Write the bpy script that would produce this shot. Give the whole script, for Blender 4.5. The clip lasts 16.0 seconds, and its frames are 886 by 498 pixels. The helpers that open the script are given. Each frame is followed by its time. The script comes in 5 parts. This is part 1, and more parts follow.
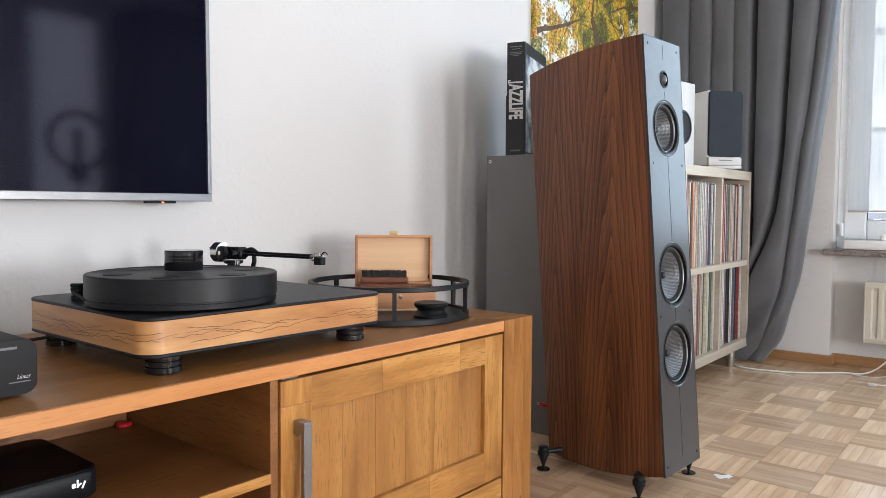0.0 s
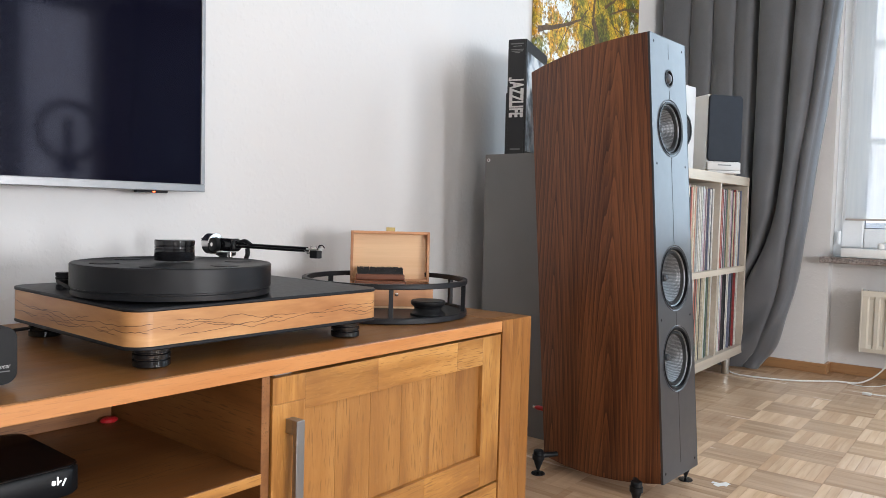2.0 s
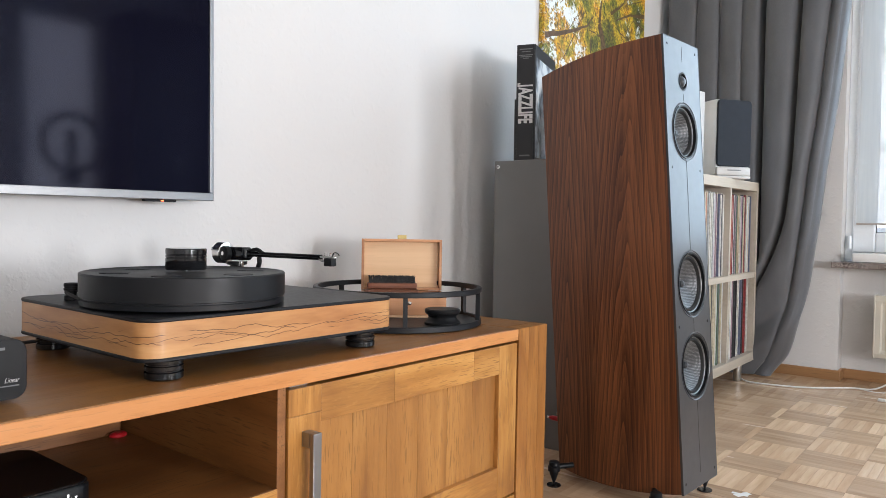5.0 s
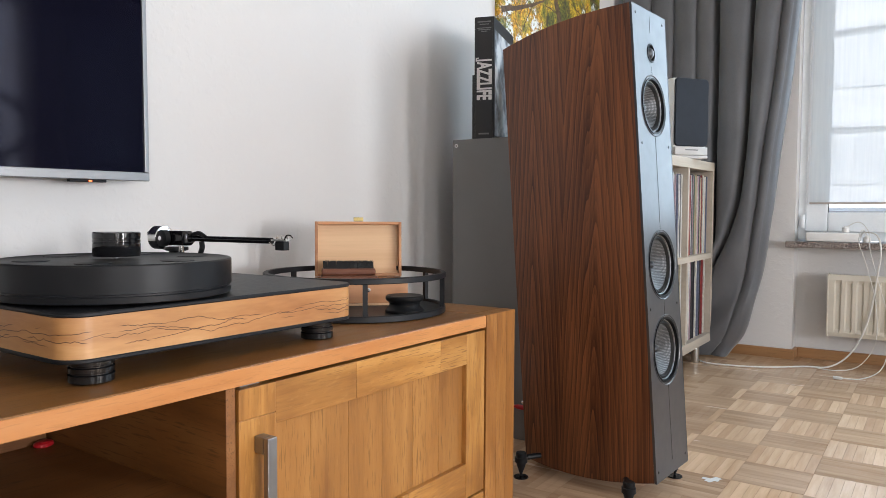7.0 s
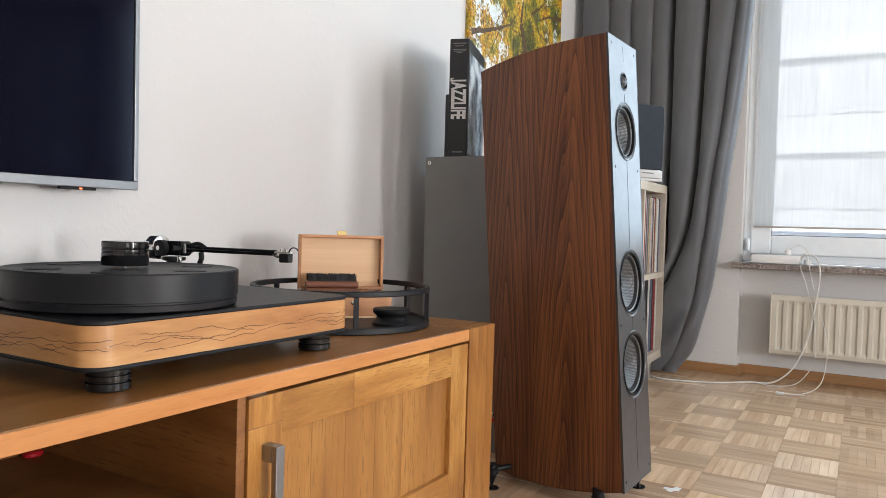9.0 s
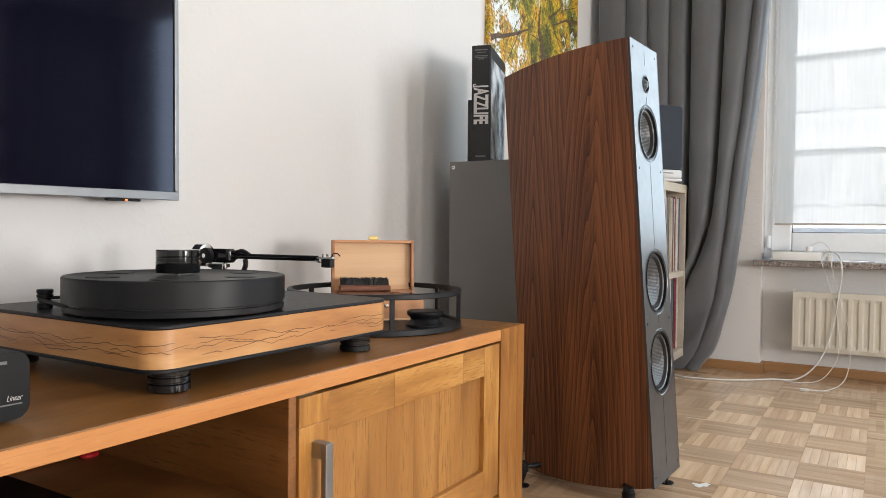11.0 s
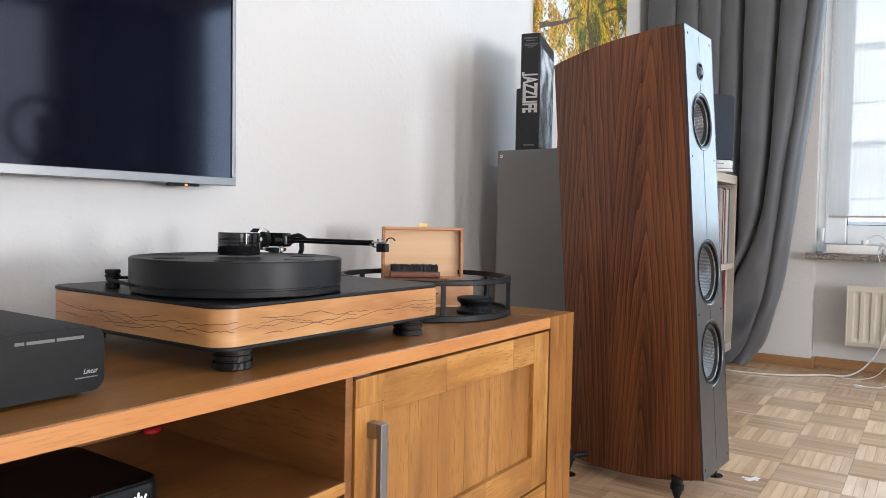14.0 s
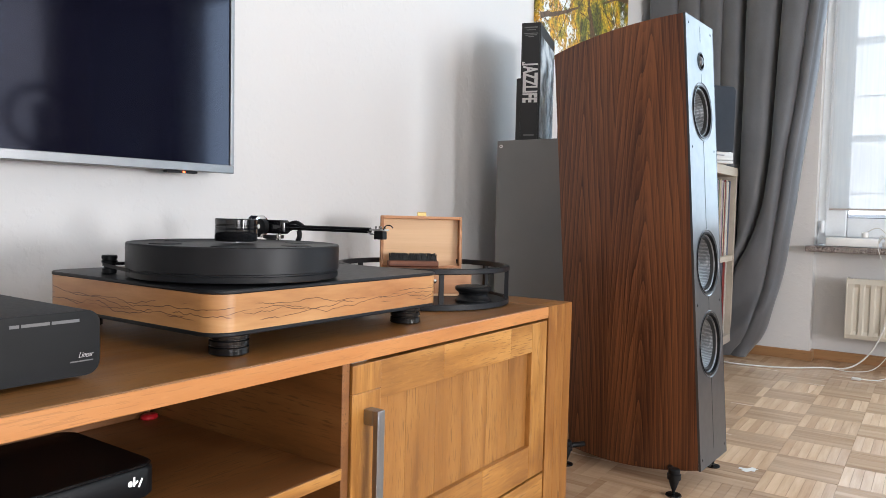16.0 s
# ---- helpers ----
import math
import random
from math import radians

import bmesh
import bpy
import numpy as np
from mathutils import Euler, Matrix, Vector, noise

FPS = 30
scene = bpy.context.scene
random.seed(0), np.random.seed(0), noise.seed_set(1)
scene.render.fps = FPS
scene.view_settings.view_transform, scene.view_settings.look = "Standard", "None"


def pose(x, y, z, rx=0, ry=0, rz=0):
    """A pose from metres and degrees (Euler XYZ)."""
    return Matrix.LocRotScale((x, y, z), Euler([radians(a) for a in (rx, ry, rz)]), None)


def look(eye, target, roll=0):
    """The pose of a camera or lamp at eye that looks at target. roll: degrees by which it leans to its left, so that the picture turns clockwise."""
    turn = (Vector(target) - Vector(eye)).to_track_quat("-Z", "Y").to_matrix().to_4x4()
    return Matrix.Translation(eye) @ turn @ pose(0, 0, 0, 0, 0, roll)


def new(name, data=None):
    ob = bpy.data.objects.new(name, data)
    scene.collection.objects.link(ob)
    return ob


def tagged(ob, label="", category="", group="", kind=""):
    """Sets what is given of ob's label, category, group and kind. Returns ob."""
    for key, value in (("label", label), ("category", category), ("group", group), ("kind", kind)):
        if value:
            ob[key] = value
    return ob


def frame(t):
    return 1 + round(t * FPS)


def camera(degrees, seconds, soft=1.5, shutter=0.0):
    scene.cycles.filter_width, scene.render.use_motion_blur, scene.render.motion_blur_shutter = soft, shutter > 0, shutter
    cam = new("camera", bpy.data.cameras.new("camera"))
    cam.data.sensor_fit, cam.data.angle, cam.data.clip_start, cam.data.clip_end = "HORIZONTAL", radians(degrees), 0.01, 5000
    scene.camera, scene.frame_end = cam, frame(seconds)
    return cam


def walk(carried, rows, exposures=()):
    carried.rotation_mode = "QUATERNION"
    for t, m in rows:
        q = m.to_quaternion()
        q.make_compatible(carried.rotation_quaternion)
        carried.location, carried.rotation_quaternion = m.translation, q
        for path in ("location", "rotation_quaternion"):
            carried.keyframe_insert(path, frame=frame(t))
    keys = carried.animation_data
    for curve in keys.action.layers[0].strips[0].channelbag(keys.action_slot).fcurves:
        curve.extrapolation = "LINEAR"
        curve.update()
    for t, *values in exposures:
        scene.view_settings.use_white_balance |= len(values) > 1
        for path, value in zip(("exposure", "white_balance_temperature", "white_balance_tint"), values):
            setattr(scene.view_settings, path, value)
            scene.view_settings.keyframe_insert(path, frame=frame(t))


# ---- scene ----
cam = camera(63.0, 16.0, soft=0.75)
PATH = [
    (0, (0.041, 0.038, 0.66), (-1.224, 1.583, 0.547), 0.1),
    (0.5, (0.03, 0.055, 0.655), (-1.218, 1.614, 0.544), 0.2),
    (1, (0.023, 0.063, 0.649), (-1.218, 1.627, 0.537), 0.5),
    (1.5, (0.016, 0.063, 0.646), (-1.225, 1.628, 0.534), 0.9),
    (2, (0.006, 0.057, 0.646), (-1.24, 1.618, 0.541), 1.3),
    (2.5, (-0.001, 0.05, 0.646), (-1.255, 1.605, 0.55), 1.4),
    (3, (-0.006, 0.045, 0.645), (-1.27, 1.594, 0.561), 1.3),
    (3.5, (-0.007, 0.042, 0.645), (-1.278, 1.584, 0.568), 1.2),
    (4, (-0.008, 0.042, 0.645), (-1.278, 1.585, 0.564), 1.2),
    (6.5, (-0.092, 0.12, 0.625), (-1.262, 1.74, 0.538), -0.1),
    (7, (-0.112, 0.127, 0.625), (-1.246, 1.77, 0.513), 0.1),
    (7.5, (-0.14, 0.115, 0.626), (-1.231, 1.787, 0.507), 0.4),
    (8, (-0.15, 0.111, 0.628), (-1.194, 1.813, 0.517), 0.7),
    (8.5, (-0.154, 0.081, 0.629), (-1.167, 1.803, 0.538), 1.3),
    (9, (-0.16, 0.05, 0.628), (-1.161, 1.78, 0.557), 1.5),
    (11.5, (-0.17, 0.0, 0.629), (-1.214, 1.704, 0.564), 0.2),
    (12, (-0.173, -0.002, 0.625), (-1.231, 1.694, 0.552), 0.3),
    (12.5, (-0.175, -0.01, 0.624), (-1.255, 1.672, 0.545), 0.4),
    (13, (-0.18, -0.014, 0.624), (-1.282, 1.653, 0.543), 0.5),
    (13.5, (-0.182, -0.019, 0.622), (-1.301, 1.637, 0.539), 0.7),
    (14, (-0.181, -0.016, 0.62), (-1.309, 1.633, 0.532), 0.9),
    (14.5, (-0.18, -0.013, 0.617), (-1.31, 1.634, 0.524), 1.1),
    (15, (-0.18, -0.013, 0.616), (-1.311, 1.633, 0.517), 1.2),
    (15.5, (-0.18, -0.013, 0.615), (-1.311, 1.633, 0.51), 1.3),
    (16, (-0.179, -0.012, 0.613), (-1.307, 1.636, 0.504), 1.2),
]
EXPOSURES = [(0.0, 1.02, 6500, 10), (2.0, 1.02, 6500, 10), (4.0, 1.09, 6500, 10), (7.0, 0.95, 6550, 10), (9.0, 0.96, 6750, 10), (11.5, 0.99, 7000, 10), (12.5, 1.02, 6850, 10), (14.0, 1.06, 6500, 10), (16.0, 1.08, 6500, 10)]
walk(cam, [(t, look(eye, target, roll)) for t, eye, target, roll in PATH], EXPOSURES)

# ---- light ----
world = bpy.data.worlds.new("world")
scene.world = world
world.use_nodes = True
_n = world.node_tree.nodes
_sky = _n.new("ShaderNodeTexSky")
_sky.sky_type = "NISHITA"
_sky.sun_disc = False
_sky.sun_elevation = radians(38)
_sky.sun_rotation = radians(200)
world.node_tree.links.new(_sky.outputs[0], _n["Background"].inputs[0])
_n["Background"].inputs[1].default_value = 0.21

sun = new("sun", bpy.data.lights.new("sun", "SUN"))
sun.data.energy, sun.data.angle, sun.data.color = 2.4, radians(0.5), (1.0, 0.95, 0.88)
sun.matrix_world = look((-4, -9, 8), (0, 3, 0))


def window_light(centre, inward, width, height, watts, color, spread=180):
    """Daylight of one window: an area lamp in its opening, facing into the room."""
    lamp = new("window_light", bpy.data.lights.new("window_light", "AREA"))
    lamp.data.shape, lamp.data.size, lamp.data.size_y = "RECTANGLE", width, height
    lamp.data.energy, lamp.data.color, lamp.data.spread = watts, color, radians(spread)
    lamp.matrix_world = look(centre, Vector(centre) + Vector(inward))


SKYLIGHT, DAYLIGHT = (0.62, 0.82, 1.0), (0.955, 0.965, 1.0)
window_light((-0.04, 3.385, 1.36), (0, -1, 0), 0.98, 1.40, 9, SKYLIGHT)
window_light((1.52, 3.385, 1.36), (0, -1, 0), 0.98, 1.40, 15, SKYLIGHT)
window_light((2.69, 0.66, 0.70), (-1, 0, 0), 0.22, 0.50, 19, DAYLIGHT, 170)
window_light((2.69, 1.47, 0.92), (-1, 0, 0), 0.40, 0.80, 20, DAYLIGHT, 170)
window_light((2.69, 2.34, 1.30), (-1, 0, 0), 0.44, 1.40, 2.6, DAYLIGHT)
window_light((2.69, -1.20, 0.96), (-1, 0, 0), 1.10, 0.90, 18, DAYLIGHT, 170)


# ---- materials ----
def material(name, rough=0.5, metal=0.0, spec=0.5):
    m = bpy.data.materials.new(name)
    m.use_nodes = True
    b = m.node_tree.nodes["Principled BSDF"]
    b.inputs["Roughness"].default_value, b.inputs["Metallic"].default_value = rough, metal
    b.inputs["Specular IOR Level"].default_value = spec
    return m, m.node_tree.nodes, m.node_tree.links, b


def rgb(c):
    return (*c, 1.0) if len(c) == 3 else c


def coords(ns, ls, scale=(1, 1, 1), jitter=True, kind="Object"):
    tc, mp = ns.new("ShaderNodeTexCoord"), ns.new("ShaderNodeMapping")
    mp.inputs["Scale"].default_value = scale
    ls.new(tc.outputs[kind], mp.inputs["Vector"])
    if jitter:
        oi, mul = ns.new("ShaderNodeObjectInfo"), ns.new("ShaderNodeMath")
        mul.operation = "MULTIPLY"
        mul.inputs[1].default_value = 37.0
        ls.new(oi.outputs["Random"], mul.inputs[0])
        ls.new(mul.outputs[0], mp.inputs["Location"])
    return mp.outputs[0]


def noise_tex(ns, ls, vec, scale, detail=4.0, rough=0.55, dist=0.0):
    t = ns.new("ShaderNodeTexNoise")
    t.inputs["Scale"].default_value, t.inputs["Detail"].default_value = scale, detail
    t.inputs["Roughness"].default_value, t.inputs["Distortion"].default_value = rough, dist
    ls.new(vec, t.inputs["Vector"])
    return t.outputs["Fac"]


def ramp(ns, ls, fac, stops, mode="LINEAR"):
    r = ns.new("ShaderNodeValToRGB")
    r.color_ramp.interpolation = mode
    els = r.color_ramp.elements
    while len(els) < len(stops):
        els.new(0.5)
    for e, (p, c) in zip(els, stops):
        e.position, e.color = p, rgb(c)
    ls.new(fac, r.inputs[0])
    return r.outputs[0]


def math_op(ns, ls, op, a, b=None):
    m = ns.new("ShaderNodeMath")
    m.operation = op
    for i, v in enumerate((a, b)):
        if v is None:
            continue
        if isinstance(v, (int, float)):
            m.inputs[i].default_value = v
        else:
            ls.new(v, m.inputs[i])
    return m.outputs[0]


def blend(ns, ls, fac, a, b, mode="MIX"):
    m = ns.new("ShaderNodeMix")
    m.data_type, m.blend_type = "RGBA", mode
    for i, v in ((0, fac), (6, a), (7, b)):
        if isinstance(v, (int, float)):
            m.inputs[i].default_value = v
        elif isinstance(v, tuple):
            m.inputs[i].default_value = rgb(v)
        else:
            ls.new(v, m.inputs[i])
    return m.outputs[2]


def bump(ns, ls, b, height, strength=0.2, dist=0.002):
    n = ns.new("ShaderNodeBump")
    n.inputs["Strength"].default_value, n.inputs["Distance"].default_value = strength, dist
    ls.new(height, n.inputs["Height"])
    ls.new(n.outputs[0], b.inputs["Normal"])


def plain(name, color, rough=0.5, metal=0.0, vary=0.12, scale=18.0, bumpy=0.05, spec=0.5):
    """A plain surface with slight unevenness in tone, gloss and relief."""
    m, ns, ls, b = material(name, rough, metal, spec)
    v = coords(ns, ls)
    f1, f2 = noise_tex(ns, ls, v, scale), noise_tex(ns, ls, v, scale * 14, 3)
    lo, hi = tuple(c * (1 - vary) for c in color), tuple(min(1, c * (1 + vary)) for c in color)
    c = ramp(ns, ls, f1, [(0.3, lo), (0.7, hi)])
    ls.new(c, b.inputs["Base Color"])
    ls.new(math_op(ns, ls, "MULTIPLY_ADD", f2, 0.12), b.inputs["Roughness"])
    b.inputs["Roughness"].links[0].from_node.inputs[2].default_value = max(0.02, rough - 0.06)
    if bumpy:
        bump(ns, ls, b, f2, bumpy, 0.001)
    return m


def wood(name, dark, mid, light, axis, rough=0.42, bands=9.0, fine=90.0, contrast=1.0, coat=0.0, pores=0.5, swirl=0.085, lines=0.0, fibres=0.42):
    """Sawn wood: nested contour figure from stretched noise, with fine fibres and pores along the axis."""
    m, ns, ls, b = material(name, rough)
    st = [1.0, 1.0, 1.0]
    st["xyz".index(axis)] = swirl
    v = coords(ns, ls, tuple(st))
    low = noise_tex(ns, ls, v, 3.2, 2.5, 0.45, 0.3)
    sep = ns.new("ShaderNodeSeparateXYZ")
    ls.new(v, sep.inputs[0])
    across = math_op(ns, ls, "ADD", *[sep.outputs[i] for i in range(3) if i != "xyz".index(axis)])
    figure = math_op(ns, ls, "ADD", math_op(ns, ls, "MULTIPLY", low, bands), math_op(ns, ls, "MULTIPLY", across, lines))
    rings = math_op(ns, ls, "PINGPONG", figure, 1.0)
    st["xyz".index(axis)] = 0.02
    v2 = coords(ns, ls, tuple(st))
    fib = noise_tex(ns, ls, v2, fine, 5, 0.65)
    broad = noise_tex(ns, ls, v2, fine * 0.2, 3, 0.5)
    mixf = math_op(ns, ls, "MULTIPLY_ADD", rings, 0.42 * contrast)
    mixf.node.inputs[2].default_value = 0.0
    s = math_op(ns, ls, "ADD", mixf, math_op(ns, ls, "MULTIPLY", fib, fibres))
    s = math_op(ns, ls, "ADD", s, math_op(ns, ls, "MULTIPLY", broad, 0.45))
    c = ramp(ns, ls, s, [(0.36, dark), (0.62, mid), (0.95, light)])
    st["xyz".index(axis)] = 0.05
    por = noise_tex(ns, ls, coords(ns, ls, tuple(st)), 260.0, 2, 0.5)
    pm = ramp(ns, ls, por, [(0.30, (1, 1, 1)), (0.40, (0, 0, 0))])
    c = blend(ns, ls, math_op(ns, ls, "MULTIPLY", pm, pores), c, tuple(x * 0.55 for x in dark))
    # each board a little lighter or redder than the next
    oi = ns.new("ShaderNodeObjectInfo")
    c = blend(ns, ls, 1.0, c, ramp(ns, ls, oi.outputs["Random"], [(0.0, (0.78, 0.73, 0.66)), (0.5, (1, 1, 1)), (1.0, (1.06, 1.0, 0.92))]), "MULTIPLY")
    ls.new(c, b.inputs["Base Color"])
    bump(ns, ls, b, fib, 0.12, 0.0006)
    b.inputs["Coat Weight"].default_value = coat
    b.inputs["Coat Roughness"].default_value = 0.25
    return m


def oak(name, dark, mid, light, axis, rough=0.42, figure=9.0):
    """Oiled oak: broad soft figure, short dark pores, pale flecks, and a tone of its own for each board."""
    m, ns, ls, b = material(name, rough)
    k = "xyz".index(axis)

    def along(stretch):
        st = [1.0, 1.0, 1.0]
        st[k] = stretch
        return coords(ns, ls, tuple(st))
    low = noise_tex(ns, ls, along(0.18), 6.5, 2.5, 0.5, 0.6)
    rings = math_op(ns, ls, "PINGPONG", math_op(ns, ls, "MULTIPLY", low, figure), 1.0)
    soft = noise_tex(ns, ls, along(0.10), 60.0, 5, 0.65)
    f = math_op(ns, ls, "ADD", math_op(ns, ls, "MULTIPLY", rings, 0.34), math_op(ns, ls, "MULTIPLY", soft, 0.66))
    c = ramp(ns, ls, f, [(0.22, dark), (0.48, mid), (0.80, light)])
    pore = ramp(ns, ls, noise_tex(ns, ls, along(0.065), 460.0, 2, 0.5), [(0.35, (1, 1, 1)), (0.43, (0, 0, 0))])
    zone = ramp(ns, ls, rings, [(0.15, (0.25, 0.25, 0.25)), (0.75, (0.75, 0.75, 0.75))])
    c = blend(ns, ls, math_op(ns, ls, "MULTIPLY", pore, zone), c, tuple(x * 0.52 for x in mid))
    fleck = ramp(ns, ls, noise_tex(ns, ls, along(0.30), 150.0, 3, 0.5), [(0.60, (0, 0, 0)), (0.72, (0.25, 0.25, 0.25))])
    c = blend(ns, ls, fleck, c, light)
    knot = ramp(ns, ls, noise_tex(ns, ls, along(0.6), 34.0, 1, 0.4), [(0.185, (0.6, 0.6, 0.6)), (0.215, (0, 0, 0))])
    c = blend(ns, ls, knot, c, tuple(x * 0.35 for x in dark))
    oi = ns.new("ShaderNodeObjectInfo")
    c = blend(ns, ls, 1.0, c, ramp(ns, ls, oi.outputs["Random"], [(0.0, (0.84, 0.80, 0.74)), (0.5, (1, 1, 1)), (1.0, (1.05, 1.04, 1.02))]), "MULTIPLY")
    ls.new(c, b.inputs["Base Color"])
    bump(ns, ls, b, math_op(ns, ls, "SUBTRACT", soft, math_op(ns, ls, "MULTIPLY", pore, 0.6)), 0.14, 0.0006)
    ls.new(math_op(ns, ls, "MULTIPLY_ADD", soft, 0.20), b.inputs["Roughness"])
    b.inputs["Roughness"].links[0].from_node.inputs[2].default_value = rough - 0.10
    return m


OAK = ((0.235, 0.091, 0.018), (0.405, 0.180, 0.040), (0.57, 0.295, 0.085))
OAK_Y, OAK_Z = [oak("oak_" + a, *OAK, a, 0.40, 13.0) for a in "yz"]
OAK_POST = oak("oak_post", (0.22, 0.082, 0.018), (0.315, 0.128, 0.029), (0.42, 0.19, 0.05), "z", 0.40, 10.0)
# redder oak inside, with the compartment's shade put into its darker tone
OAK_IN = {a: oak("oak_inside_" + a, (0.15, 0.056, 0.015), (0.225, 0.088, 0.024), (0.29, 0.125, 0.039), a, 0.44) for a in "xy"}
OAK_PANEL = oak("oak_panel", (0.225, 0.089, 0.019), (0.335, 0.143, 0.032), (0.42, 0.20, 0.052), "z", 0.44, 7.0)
def rosewood():
    """Rosewood veneer: tall nested arches between straight stripes of uneven width, brown with dark lines."""
    m, ns, ls, b = material("rosewood_veneer", 0.42, spec=0.4)
    v = coords(ns, ls, (1.0, 1.0, 0.09), False)
    wob = noise_tex(ns, ls, v, 11.0, 1.0, 0.4)
    sep = ns.new("ShaderNodeSeparateXYZ")
    tc = ns.new("ShaderNodeTexCoord")
    ls.new(tc.outputs["Object"], sep.inputs[0])
    x, z = sep.outputs[0], sep.outputs[2]

    def heart(x0, height):
        # stripes left and right of a heart line, drawn up into nested points along it
        dx = math_op(ns, ls, "ADD", x, -x0)
        away = math_op(ns, ls, "SQRT", math_op(ns, ls, "ADD", math_op(ns, ls, "MULTIPLY", dx, dx), 0.00006))
        near = math_op(ns, ls, "EXPONENT", math_op(ns, ls, "MULTIPLY", math_op(ns, ls, "MULTIPLY", dx, dx), -60.0))
        rise = math_op(ns, ls, "MULTIPLY", math_op(ns, ls, "MULTIPLY", near, math_op(ns, ls, "ADD", z, -0.5)), height)
        return math_op(ns, ls, "ADD", math_op(ns, ls, "MULTIPLY", away, 74.0), rise)
    f = math_op(ns, ls, "MINIMUM", heart(-0.150, 7.0), heart(-0.318, 5.5))
    f = math_op(ns, ls, "ADD", f, math_op(ns, ls, "MULTIPLY", wob, 0.9))
    uneven = noise_tex(ns, ls, coords(ns, ls, (1.0, 1.0, 0.012), False), 26.0, 2.0, 0.5)
    f = math_op(ns, ls, "ADD", f, math_op(ns, ls, "MULTIPLY", uneven, 2.2))
    saw = math_op(ns, ls, "FRACT", f)
    fine_f = math_op(ns, ls, "FRACT", math_op(ns, ls, "MULTIPLY", f, 2.7))
    v2 = coords(ns, ls, (1.0, 1.0, 0.012), False)
    fib = noise_tex(ns, ls, v2, 240.0, 4, 0.62)
    broad = noise_tex(ns, ls, coords(ns, ls, (1.0, 1.0, 0.10), False), 11.0, 2, 0.5)
    t = math_op(ns, ls, "ADD", math_op(ns, ls, "MULTIPLY", saw, 0.15), math_op(ns, ls, "MULTIPLY", fine_f, 0.08))
    t = math_op(ns, ls, "ADD", t, math_op(ns, ls, "MULTIPLY", fib, 0.46))
    t = math_op(ns, ls, "ADD", t, math_op(ns, ls, "MULTIPLY", broad, 0.62))
    c = ramp(ns, ls, t, [(0.38, (0.024, 0.0070, 0.0033)), (0.58, (0.094, 0.0300, 0.0110)), (0.80, (0.215, 0.078, 0.0280))])
    line = ramp(ns, ls, saw, [(0.0, (1, 1, 1)), (0.10, (0.5, 0.5, 0.5)), (0.26, (0, 0, 0))])
    line = math_op(ns, ls, "MULTIPLY", line, ramp(ns, ls, noise_tex(ns, ls, coords(ns, ls, (1.0, 1.0, 0.05), False), 40.0, 2), [(0.35, (0.08, 0.08, 0.08)), (0.68, (0.66, 0.66, 0.66))]))
    c = blend(ns, ls, line, c, (0.020, 0.0062, 0.0035))
    ls.new(c, b.inputs["Base Color"])
    bump(ns, ls, b, fib, 0.08, 0.0005)
    b.inputs["Coat Weight"].default_value, b.inputs["Coat Roughness"].default_value = 0.05, 0.3
    return m


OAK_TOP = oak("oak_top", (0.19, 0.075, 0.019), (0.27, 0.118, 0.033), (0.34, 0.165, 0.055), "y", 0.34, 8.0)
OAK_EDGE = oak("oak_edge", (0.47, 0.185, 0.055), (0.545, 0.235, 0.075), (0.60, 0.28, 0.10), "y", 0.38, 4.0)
ROSE = rosewood()
BIRCH = wood("birch_ply", (0.66, 0.42, 0.24), (0.78, 0.54, 0.33), (0.84, 0.62, 0.41), "x", 0.5, 5, 60, 0.5, pores=0.15)
BIRCH_EDGE = wood("cedar_frame", (0.40, 0.17, 0.075), (0.55, 0.27, 0.13), (0.66, 0.36, 0.19), "x", 0.5, 5, 60, 0.5, pores=0.2)
WALNUT = wood("walnut", (0.09, 0.028, 0.014), (0.19, 0.068, 0.035), (0.27, 0.11, 0.06), "x", 0.42, 6, 90, 0.7)
BASEWOOD = wood("baseboard_oak", (0.24, 0.12, 0.05), (0.36, 0.19, 0.085), (0.45, 0.26, 0.13), "x", 0.4, 6, 60, 0.6)


